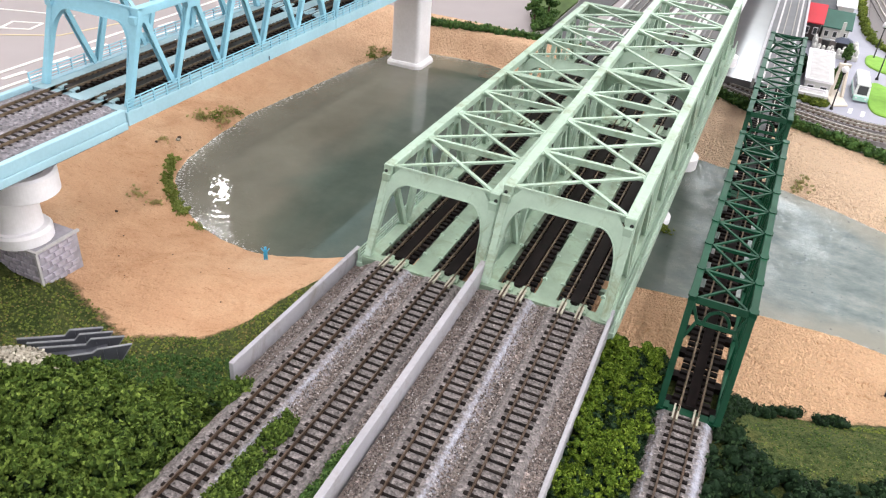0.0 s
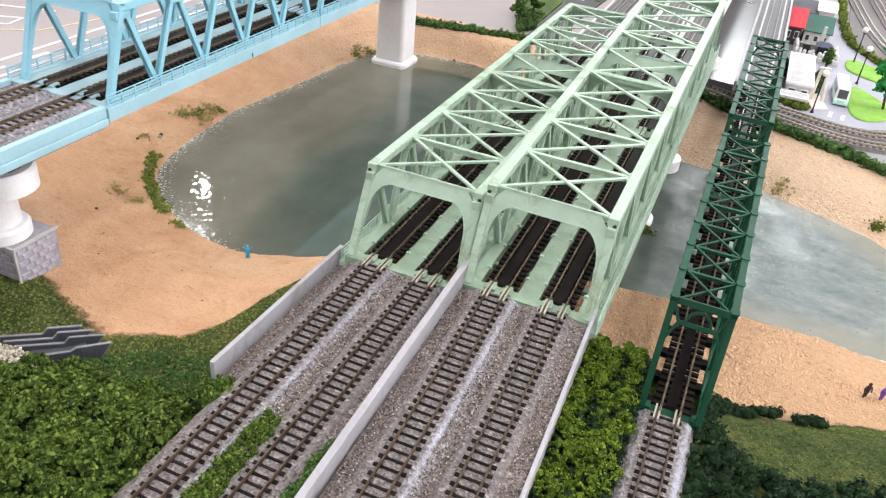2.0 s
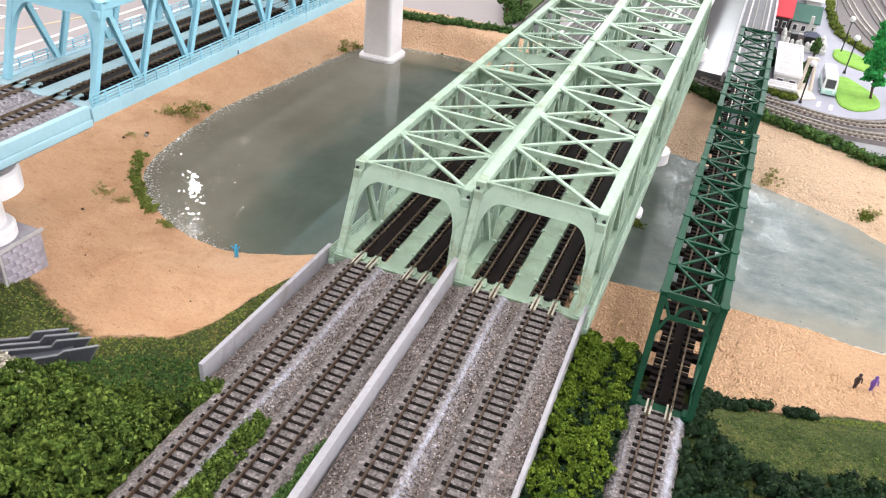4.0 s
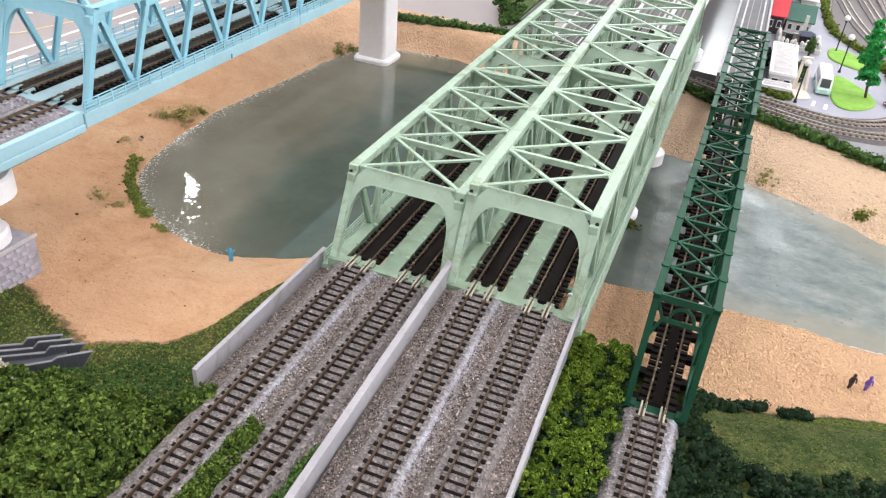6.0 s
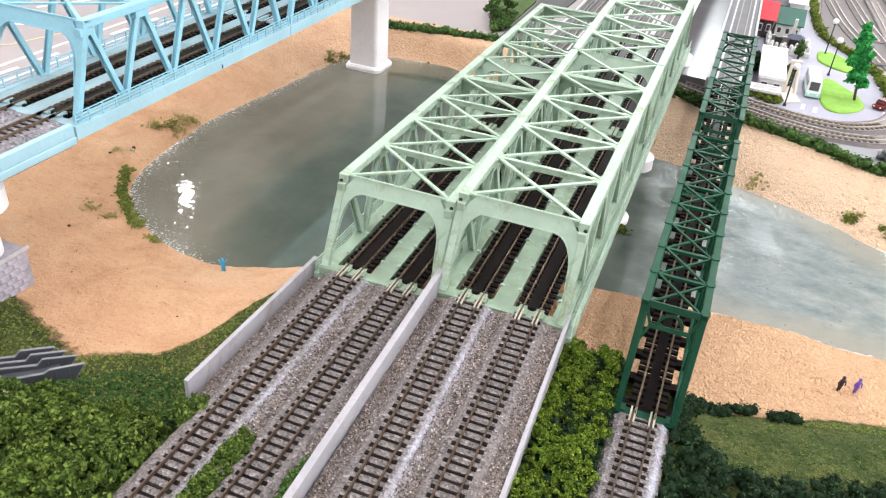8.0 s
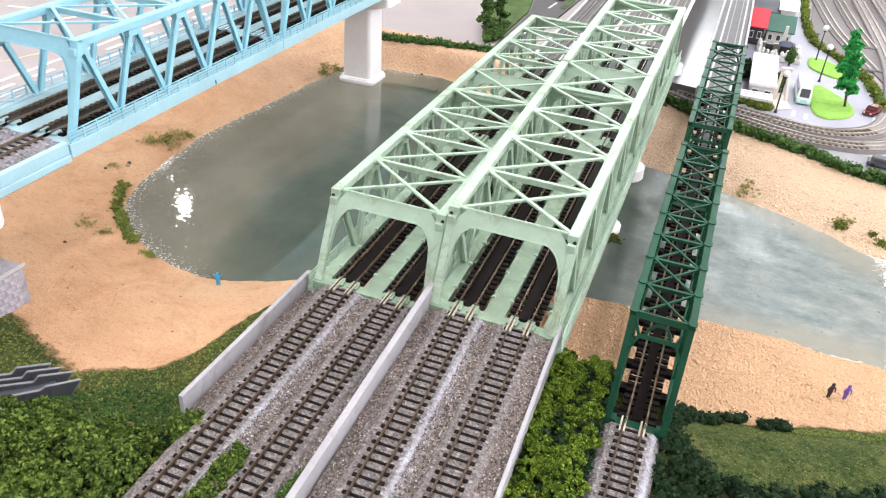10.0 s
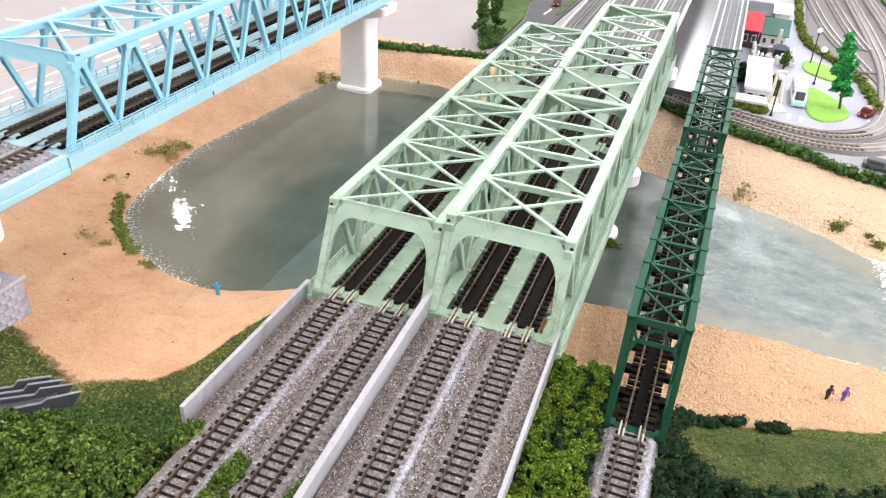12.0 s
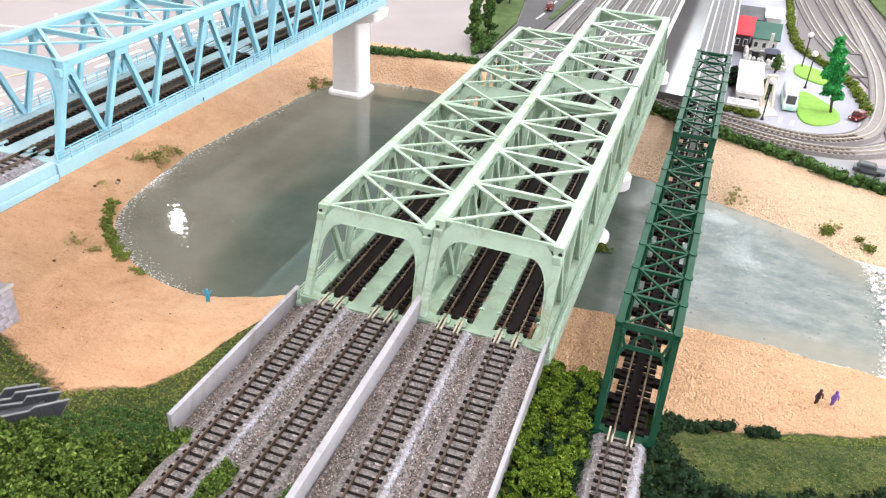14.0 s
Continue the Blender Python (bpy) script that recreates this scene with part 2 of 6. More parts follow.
M_ASPHALT = plain("grey_card_asphalt", (0.085, 0.085, 0.09), 0.7, 0.12, 40, 0.0, 0.2)
M_GLOSSROAD = plain("glossy_grey_road", (0.17, 0.165, 0.17), 0.2, 0.1, 12, 0.0, 0.7)
M_SHEENROAD = plain("satin_grey_card_road", (0.165, 0.165, 0.178), 0.35, 0.1, 30, 0.0, 0.5)
M_TABLE = plain("grey_lilac_tabletop", (0.31, 0.28, 0.285), 0.6, 0.08, 6)
M_PLAZA = plain("lilac_grey_plaza_card", (0.29, 0.295, 0.36), 0.55, 0.06)
M_LINEWHITE = plain("white_line_paint", (0.75, 0.74, 0.72), 0.5, 0.04)
M_LINEYELLOW = plain("yellow_line_paint", (0.55, 0.46, 0.30), 0.5, 0.06)
M_LAWN = plain("bright_green_felt", (0.19, 0.37, 0.06), 0.9, 0.16, 90)
M_RED = plain("red_roof_plastic", (0.48, 0.028, 0.045), 0.45)
M_ROOFGREEN = plain("blue_green_roof_plastic", (0.028, 0.095, 0.075), 0.5)
M_WHITEWALL = plain("white_house_plastic", (0.56, 0.56, 0.55), 0.5, 0.06)
M_BLACK = plain("black_plastic", (0.02, 0.02, 0.022), 0.4)
M_GLASSDARK = plain("smoked_glass", (0.05, 0.055, 0.06), 0.15)
M_CARRED = plain("maroon_car_paint", (0.12, 0.016, 0.014), 0.25)
M_CARGREY = plain("dark_grey_car_paint", (0.09, 0.10, 0.11), 0.2)
M_CARWHITE = plain("white_van_paint", (0.72, 0.76, 0.75), 0.25, 0.04)
M_CARMINT = plain("mint_van_paint", (0.42, 0.68, 0.60), 0.25, 0.04)
M_STONE = plain("mauve_grey_stone", (0.385, 0.36, 0.425), 0.75, 0.25, 120)
M_MORTAR = plain("grey_joint", (0.31, 0.295, 0.335), 0.85, 0.2, 120)
M_CAP = plain("pale_stone_edge", (0.46, 0.45, 0.46), 0.7, 0.15, 120)
M_YARD = plain("pinkish_yard_ballast", (0.155, 0.143, 0.147), 0.8, 0.12, 300)
M_RAILPALE = plain("bright_nickel_rail", (0.43, 0.40, 0.365), 0.42, 0.15, 200, 0.35)
M_RAILDULL = plain("dull_nickel_rail", (0.26, 0.24, 0.22), 0.45, 0.1, 200, 0.2)
M_SLAB = plain("brown_grey_deck", (0.075, 0.07, 0.07), 0.6, 0.2, 40)
M_SLABGREY = plain("blue_grey_deck", (0.105, 0.108, 0.118), 0.6, 0.15, 40)
M_PALEBED = plain("pale_pinkish_roadbed", (0.25, 0.232, 0.232), 0.8, 0.18, 300)
M_STRIP = plain("mid_grey_strip", (0.13, 0.13, 0.135), 0.6, 0.1, 60)
M_BEIGE = plain("beige_toy_plastic", (0.60, 0.54, 0.47), 0.5, 0.08, 60)
M_DARKWALL = plain("dark_brown_house_plastic", (0.05, 0.04, 0.04), 0.6)
M_BARK = plain("brown_bark", (0.07, 0.045, 0.03), 0.8, 0.3, 300)
# Unseen north wall, greyed to dim its reflection in the shiny road.
M_NORTHWALL = plain("grey_north_wall_paint", (0.30, 0.29, 0.28), 0.8, 0.05, 3)
M_ROOM = plain("white_room_paint", (0.78, 0.77, 0.75), 0.8, 0.03, 3)
M_FLOOR = plain("grey_room_floor", (0.35, 0.33, 0.31), 0.5, 0.1, 4)


# ---------------------------------------------------------------- mesh helpers
def bm_new():
    return bmesh.new()


def box(bm, x0, x1, y0, y1, z0, z1):
    v = [bm.verts.new((x, y, z)) for z in (z0, z1) for x, y in ((x0, y0), (x1, y0), (x1, y1), (x0, y1))]
    for f in ((3, 2, 1, 0), (4, 5, 6, 7), (0, 1, 5, 4), (1, 2, 6, 5), (2, 3, 7, 6), (3, 0, 4, 7)):
        bm.faces.new([v[i] for i in f])
    return bm


def beam(bm, p, q, w, h, up=(0, 0, 1)):
    """A square bar from p to q, w across and h along up."""
    p, q, up = Vector(p), Vector(q), Vector(up)
    d = (q - p).normalized()
    s = d.cross(up)
    if s.length < 1e-4:
        s = d.cross(Vector((1, 0, 0)))
    s.normalize()
    u = s.cross(d)
    v = [bm.verts.new(c + s * a * w / 2 + u * b * h / 2) for c in (p, q) for a, b in ((-1, -1), (1, -1), (1, 1), (-1, 1))]
    for f in ((0, 1, 2, 3), (7, 6, 5, 4), (1, 0, 4, 5), (2, 1, 5, 6), (3, 2, 6, 7), (0, 3, 7, 4)):
        bm.faces.new([v[i] for i in f])
    return bm


def rod(bm, p, q, r0, r1=None, n=10):
    p, q = Vector(p), Vector(q)
    r1 = r0 if r1 is None else r1
    d = (q - p).normalized()
    s = d.orthogonal().normalized()
    u = d.cross(s)
    a = [bm.verts.new(p + (s * math.cos(2 * math.pi * i / n) + u * math.sin(2 * math.pi * i / n)) * r0) for i in range(n)]
    b = [bm.verts.new(q + (s * math.cos(2 * math.pi * i / n) + u * math.sin(2 * math.pi * i / n)) * r1) for i in range(n)]
    for i in range(n):
        bm.faces.new((a[i], a[(i + 1) % n], b[(i + 1) % n], b[i]))
    bm.faces.new(a[::-1])
    bm.faces.new(b)
    return bm


def slab(bm, pts, z0, z1):
    """A flat plate over an outline (counter-clockwise), z0 to z1."""
    a = [bm.verts.new((x, y, z0)) for x, y in pts]
    b = [bm.verts.new((x, y, z1)) for x, y in pts]
    n = len(pts)
    bm.faces.new(a[::-1])
    bm.faces.new(b)
    for i in range(n):
        bm.faces.new((a[i], a[(i + 1) % n], b[(i + 1) % n], b[i]))
    return bm


def loft(bm, rings):
    """Skin over rings of equal count, closed at both ends."""
    vs = [[bm.verts.new(p) for p in r] for r in rings]
    n = len(vs[0])
    for a, b in zip(vs, vs[1:]):
        for i in range(n):
            bm.faces.new((a[i], a[(i + 1) % n], b[(i + 1) % n], b[i]))
    bm.faces.new(vs[0][::-1])
    bm.faces.new(vs[-1])
    return bm


def oval(cx, cy, hx, hy, z, n=64):
    """A stadium-shaped ring, long in x."""
    pts = []
    for i in range(n):
        a = 2 * math.pi * i / n
        c, s = math.cos(a), math.sin(a)
        pts.append((cx + (hx - hy) * (1 if c > 1e-6 else -1 if c < -1e-6 else 0) + hy * c, cy + hy * s, z))
    return pts


def mesh_of(bm, name, material, smooth=False, bevel=0.0):
    if bevel:
        bmesh.ops.bevel(bm, geom=[e for e in bm.edges], offset=bevel, segments=1, affect="EDGES")
    for v in bm.verts:
        v.co *= MM
    bmesh.ops.recalc_face_normals(bm, faces=bm.faces)
    me = bpy.data.meshes.new(name)
    bm.to_mesh(me)
    bm.free()
    me.materials.append(material)
    if smooth:
        for f in me.polygons:
            f.use_smooth = True
    return me


def part(name, bm, material, parent, label="", smooth=False, bevel=0.0):
    ob = new(name, mesh_of(bm, name, material, smooth, bevel))
    ob.parent = parent
    return tagged(ob, label) if label else ob


def piece(name, mesh, parent, m):
    """One more object on a shared mesh."""
    ob = new(name, mesh)
    ob.parent = parent
    ob.matrix_basis = m
    return ob


def thing(name, label, category, m=None, group="", kind=""):
    ob = new(name)
    ob.empty_display_size = 0.01
    ob.matrix_basis = m or Matrix()
    return tagged(ob, label, category, group, kind)


def solid(name, bm, material, label, category, kind="", smooth=False, bevel=0.0, group=""):
    return tagged(new(name, mesh_of(bm, name, material, smooth, bevel)), label, category, group, kind)


def at(x, y, z, rx=0, ry=0, rz=0):
    return pose(x * MM, y * MM, z * MM, rx, ry, rz)


def raw_mesh(name, verts, faces, material, smooth=False):
    me = bpy.data.meshes.new(name)
    verts = np.asarray(verts, dtype=np.float32) * MM
    faces = np.asarray(faces, dtype=np.int32)
    k = faces.shape[1]
    me.vertices.add(len(verts))
    me.vertices.foreach_set("co", verts.ravel())
    me.loops.add(faces.size)
    me.loops.foreach_set("vertex_index", faces.ravel())
    me.polygons.add(len(faces))
    me.polygons.foreach_set("loop_start", np.arange(0, faces.size, k, dtype=np.int32))
    me.polygons.foreach_set("loop_total", np.full(len(faces), k, dtype=np.int32))
    if smooth:
        me.polygons.foreach_set("use_smooth", np.ones(len(faces), dtype=bool))
    me.update(calc_edges=True)
    me.materials.append(material)
    return me


# ---------------------------------------------------------------- the plan of the land
LAKE = [(-258, 500), (-271, 462), (-277, 428), (-281, 383), (-285, 342), (-289, 304), (-293, 269), (-295, 237), (-292, 207), (-289, 175),
        (-283, 143), (-276, 118), (-263, 96), (-234, 69), (-197, 50), (-158, 41), (-128, 46), (-90, 65), (-60, 84), (0, 112), (60, 130),
        (107, 140), (192, 150), (248, 152), (297, 148), (420, 158), (420, 290), (322, 304), (279, 330), (236, 351), (193, 367), (135, 386),
        (60, 400), (0, 428), (-60, 480), (-110, 508), (-164, 520), (-229, 513)]
_lk = np.array(LAKE, dtype=float)
_rows = []
for _i in range(len(LAKE)):
    _p, _q, _r, _s = (_lk[(_i + k - 1) % len(LAKE)] for k in range(4))
    for _t in (0.0, 0.25, 0.5, 0.75):
        _rows.append(0.5 * (2 * _q + (_r - _p) * _t + (2 * _p - 5 * _q + 4 * _r - _s) * _t ** 2 + (3 * _q - _p - 3 * _r + _s) * _t ** 3))
_lk = np.array(_rows)


def lake_distance(px, py):
    """Distance to the waterline, negative over water."""
    best = np.full(px.shape, 1e9)
    inside = np.zeros(px.shape, dtype=bool)
    for (ax, ay), (bx, by) in zip(_lk, np.roll(_lk, -1, axis=0)):
        ex, ey = bx - ax, by - ay
        t = np.clip(((px - ax) * ex + (py - ay) * ey) / (ex * ex + ey * ey), 0, 1)
        best = np.minimum(best, np.hypot(px - ax - t * ex, py - ay - t * ey))
        cross = ((ay > py) != (by > py)) & (px < ex * (py - ay) / (ey if abs(ey) > 1e-9 else 1e-9) + ax)
        inside ^= cross
    return np.where(inside, -best, best) + 1.6 * waves(px, py, 17, 26) + 1.1 * waves(px, py, 19, 11)


def smooth(a, b, v):
    t = np.clip((v - a) / (b - a), 0, 1)
    return t * t * (3 - 2 * t)


def waves(x, y, seed, size):
    """Cheap smooth noise from a few sines."""
    r = np.random.RandomState(seed)
    out = np.zeros_like(x, dtype=float)
    for i in range(7):
        a = r.uniform(0, 2 * math.pi)
        k = 2 * math.pi / (size * r.uniform(0.6, 1.7))
        out += np.sin((x * math.cos(a) + y * math.sin(a)) * k + r.uniform(0, 6.3))
    return out / 7


HEDGE_X = (60, 107, 144, 200, 229, 263, 300, 352, 440)
HEDGE_Y = (600, 572, 538, 513, 500, 485, 460, 441, 424)
TURF_X = (-330, -222, -196, -168, -137, -123, -112, -100, -89, -87, -81, -76, -60, -46)
TURF_Y = (-50, -55, -64, -74, -84, -76, -70, -59, -43, -22, 6, 33, 60, 80)


def land(x, y):
    """Height of the ground, how much turf lies on it, and the distance to the water."""
    x, y = np.asarray(x, dtype=float), np.asarray(y, dtype=float)
    d = lake_distance(x, y)
    near = smooth(260, 180, y)
    far_left = (1 - near) * smooth(90, -20, x)
    lw = smooth(-230, -270, x) * smooth(560, 470, y)
    # beaches: gentle on the near side, low at the far right, a steep bank at the back left
    gentle = -56 + 15 * smooth(-12, 64, d) + 7 * smooth(60, 200, d)
    low = -56 + 9.5 * smooth(-17, 69, d)
    bank = -56 + 29 * smooth(-3, 30, d)
    side = -56 + 8 * smooth(-6, 20, d) + 22 * smooth(10, 120, d)
    z = gentle * near + (1 - near) * low
    z = z * (1 - far_left) + bank * far_left
    z = z * (1 - lw) + side * lw
    # turf rises towards the near edge: a wooded hump on one side, a meadow on the other
    hump = smooth(-118, -170, y) * smooth(-22, -44, x) * smooth(-330, -150, x)
    z = z + 26 * hump
    edge = np.interp(x, TURF_X, TURF_Y)
    shelf = smooth(13, -24, y - edge) * smooth(-20, -50, x)
    z = z + 3 * smooth(0, -40, y - edge) * smooth(-20, -60, x)
    slope = 0.42 * (x - 223) - 2
    meadow = smooth(58, -25, y - slope) * smooth(176, 196, x)
    z = z + 21 * meadow
    strip = smooth(24, 4, y) * smooth(100, 118, x) * smooth(205, 178, x)
    z = z * (1 - strip) + (-14) * strip
    z = z + 1.3 * waves(x, y, 3, 60) * smooth(0, 20, d) * (0.3 + 0.7 * near) + 0.5 * waves(x, y, 5, 18) * smooth(0, 10, d)
    past = smooth(6, 16, y - np.interp(x, HEDGE_X, HEDGE_Y)) * smooth(40, 70, x)
    z = z - 8 * past
    turf = np.maximum.reduce([shelf, smooth(36, 16, y - slope) * smooth(176, 192, x), strip])
    rim = np.exp(-((d - 6) / 6.0) ** 2) * smooth(-215, -240, x) * (0.5 + 0.5 * waves(x, y, 23, 40)) * 0.62
    rim2 = np.exp(-((d - 5) / 6.0) ** 2) * smooth(180, 200, x) * smooth(300, 330, y) * (0.5 + 0.5 * waves(x, y, 29, 50)) * 0.36
    return z, np.where(d < -2, 0, np.maximum(turf, np.maximum(rim, rim2))), d


# ---------------------------------------------------------------- ground, water, table, room
def build_land():
    step = 4.0
    xs, ys = np.arange(-440, 441, step), np.arange(-300, 585, step)
    gx, gy = np.meshgrid(xs, ys)
    z, turf, d = land(gx, gy)
    nx, ny = len(xs), len(ys)
    idx = np.arange(nx * ny).reshape(ny, nx)
    faces = np.stack([idx[:-1, :-1], idx[:-1, 1:], idx[1:, 1:], idx[1:, :-1]], -1).reshape(-1, 4)
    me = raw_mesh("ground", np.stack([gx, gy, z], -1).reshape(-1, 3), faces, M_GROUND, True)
    # far, and the far share of rough, paint the far banks brighter.
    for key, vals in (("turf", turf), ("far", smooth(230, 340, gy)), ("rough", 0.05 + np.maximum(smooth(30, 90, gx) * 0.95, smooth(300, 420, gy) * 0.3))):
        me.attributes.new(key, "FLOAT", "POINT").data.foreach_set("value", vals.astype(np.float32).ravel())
    tagged(new("ground", me), "sandy plaster river banks with sprinkled green turf", "ground", kind="structure")
    # water, with tiny frozen pimples where it was stippled near the shore
    step = 1.6
    xs, ys = np.arange(-330, 442, step), np.arange(30, 580, step)
    gx, gy = np.meshgrid(xs, ys)
    d = lake_distance(gx, gy)
    nx, ny = len(xs), len(ys)
    idx = np.arange(nx * ny).reshape(ny, nx)
    faces = np.stack([idx[:-1, :-1], idx[:-1, 1:], idx[1:, 1:], idx[1:, :-1]], -1).reshape(-1, 4)
    keep = (d.ravel()[faces] < 9).any(axis=1)
    r = np.random.RandomState(6)
    pimple = np.where(r.uniform(size=gx.shape) > 0.62, r.uniform(0.2, 1.0, gx.shape), 0.0)
    calm = smooth(-110, -180, gx) * (0.35 + 0.65 * smooth(-45, -8, d)) + smooth(110, 150, gx) * 0.5
    gz = Z_WATER + 0.012 * waves(gx, gy, 9, 22) + (0.085 + 0.03 * smooth(-100, -160, gx)) * pimple * calm
    me = raw_mesh("water", np.stack([gx, gy, gz], -1).reshape(-1, 3), faces[keep], M_WATER, True)
    left = smooth(-90, -190, gx)
    # left raises the flecks that imitate sparkle along the lake's shore.
    edge = smooth(-40, 0, d) * (0.2 + 0.37 * left) + smooth(-7, -1, d) * 0.03 * left + smooth(-5, 1, d) * (0.08 + 0.22 * smooth(150, 200, gx)) + smooth(306, 326, gx) * 0.56
    green = smooth(-230, -140, gx + 0.5 * np.minimum(gy - 150, 0) + 14 * waves(gx, gy, 31, 90)) * 0.9
    stipple = smooth(-150, -215, gx + 0.3 * (gy - 150)) * (0.45 + 0.55 * smooth(-50, -6, d)) + smooth(-40, -6, d) * smooth(-60, -120, gx) * 0.75
    stipple = np.minimum(stipple, 1.0) + smooth(90, 130, gx) * smooth(330, 220, gx) * 0.3
    line = np.exp(-((d + 0.2) / 1.1) ** 2) * smooth(120, 160, gx) * (0.75 + 0.35 * waves(gx, gy, 43, 90))
    stream = smooth(72, 104, gx) * smooth(285, 215, gx) * smooth(-4, -34, d) * np.clip(0.1 + 0.9 * waves(gx, gy, 41, 60), 0.06, 1.0)
    shoal = (smooth(-46, -2, d) * 0.75 + smooth(215, 310, gx) * 0.35) * smooth(130, 200, gx)
    for key, vals in (("edge", edge), ("milk", smooth(90, 190, gx)), ("green", green), ("line", line), ("stream", stream), ("shoal", shoal), ("stipple", stipple)):
        me.attributes.new(key, "FLOAT", "POINT").data.foreach_set("value", vals.astype(np.float32).ravel())
    tagged(new("water", me), "murky grey-green glossy resin river pond", "water", kind="structure")


build_land()

solid("tabletop", box(bm_new(), -1500, 1100, -420, 2400, -80, Z_TABLE - 12), M_TABLE, "grey-lilac layout tabletop under the scenery", "table", "structure")

for _x in (-1380, 980):
    for _y in (-320, 2300):
        solid("table_leg", box(bm_new(), _x - 35, _x + 35, _y - 35, _y + 35, -900, -80), M_FLOOR, "square grey leg under the layout table", "table leg", "structure", bevel=3)


def plate(name, pts, z, material, label, category, kind="structure", thick=3.0):
    return solid(name, slab(bm_new(), pts, z - thick, z), material, label, category, kind)


# card sheets beyond the banks
plate("tabletop_far", [(-700, 548), (441, 584), (1100, 584), (1100, 2400), (-1500, 2400), (-1500, 548)], Z_TABLE - 3, M_TABLE, "grey-lilac card sheet beyond the bank", "table", thick=8)
plate("tabletop_corner", [(60, 583.5), (107, 578), (144, 546), (200, 520), (229, 508), (263, 493), (300, 469), (352, 450), (441, 432), (1100, 400), (1100, 583.5)], Z_TABLE - 2.5, M_TABLE, "grey-lilac card sheet behind the hedge", "table", thick=8)
plate("tabletop_side", [(-1500, -420), (-405, -420), (-405, 547), (-1500, 547)], -33, M_TABLE, "grey printed card ground beside the bank", "table", thick=20)


def build_room():
    for name, b in (("wall_north", (-3200, 3000, 3600, 3700, -900, 1800)), ("wall_south", (-3200, 3000, -2400, -2300, -900, 1800)),
                    ("wall_west", (-3300, -3200, -2400, 3700, -900, 1800)), ("wall_east", (3000, 3100, -2400, 3700, -900, 1800))):
        bm = bm_new()
        x0, x1, y0, y1, z0, z1 = b
        if name == "wall_north":   # one wide window
            for s in ((x0, -700, z0, z1), (-700, 900, z0, 730), (-700, 900, 1300, z1), (900, x1, z0, z1)):
                box(bm, s[0], s[1], y0, y1, s[2], s[3])
        elif name == "wall_east":   # a long window beside the layout
            for q in ((y0, -300, z0, z1), (-300, 2500, z0, 360), (-300, 2500, 1560, z1), (2500, y1, z0, z1)):
                box(bm, x0, x1, q[0], q[1], q[2], q[3])
        else:
            box(bm, *b)
        solid(name, bm, M_NORTHWALL if name == "wall_north" else M_ROOM, "plain painted room wall", "wall", "structure")
    solid("floor", box(bm_new(), -3300, 3100, -2400, 3700, -960, -900), M_FLOOR, "grey room floor", "floor", "structure")
    solid("ceiling", box(bm_new(), -3300, 3100, -2400, 3700, 1800, 1860), M_ROOM, "plain white room ceiling", "ceiling", "structure")


build_room()
# ceiling lamps and daylight in the window openings; the first lamp mirrors in the pond
LAMP = (1.0, 0.965, 0.972)
area_lamp("ceiling_lamp", -2300, 2560, 1685, 0, 0, 40, 50, 190, 9, LAMP)
# Unseen tubes, added to brighten the banks and set sparkles on the water.
for x, watts in ((-350, 9), (620, 29)):
    area_lamp("ceiling_lamp", x, 1050, 1780, 0, 0, 0, 130, 2000, watts, LAMP)
for x in (-2300, -1700, -1100):
    area_lamp("ceiling_lamp", x, 700, 1780, 0, 0, 0, 130, 2400, 16.6, LAMP)
# Unseen broad panels, added as fill for the right side and near faces.
area_lamp("ceiling_lamp", 1700, 900, 1780, 0, 0, 0, 1500, 2400, 35, LAMP)
area_lamp("ceiling_lamp", 200, -1500, 1780, 0, 0, 0, 3400, 1200, 66, LAMP)
area_lamp("window_daylight", 2985, 1100, 960, 0, 90, 0, 1180, 2760, 126, (1.0, 0.97, 0.965))
area_lamp("window_daylight", 100, 3580, 1015, -90, 0, 0, 1560, 550, 32, (0.93, 0.97, 1.0))


# ---------------------------------------------------------------- track
M_RAILTAN = plain("tan_nickel_rail", (0.155, 0.118, 0.083), 0.26, 0.45, 260, 0.45)
M_JOINER = plain("pale_tarnished_joiner", (0.42, 0.40, 0.33), 0.4, 0.15, 200, 0.2)
SLEEPER = mesh_of(box(box(box(bm_new(), -7.6, -3.9, -0.95, 0.95, -2.6, -1.5), 3.9, 7.6, -0.95, 0.95, -2.6, -1.5), -3.9, 3.9, -0.62, 0.62, -2.6, -1.6), "sleeper", M_SLEEPER)
BRIDGE_SLEEPER = mesh_of(box(bm_new(), -9.2, 9.2, -1.35, 1.35, -3.4, -1.6), "sleeper", M_SLEEPER, bevel=0.15)
PITCH = 5.05


def rail_bar(bm, x, y0, y1, z=0.0):
    """Rail with foot, web and head."""
    box(bm, x - 0.55, x + 0.55, y0, y1, z - 1.75, z - 1.35)
    box(bm, x - 0.2, x + 0.2, y0, y1, z - 1.35, z - 0.6)
    box(bm, x - 0.34, x + 0.34, y0, y1, z - 0.6, z)
    return bm


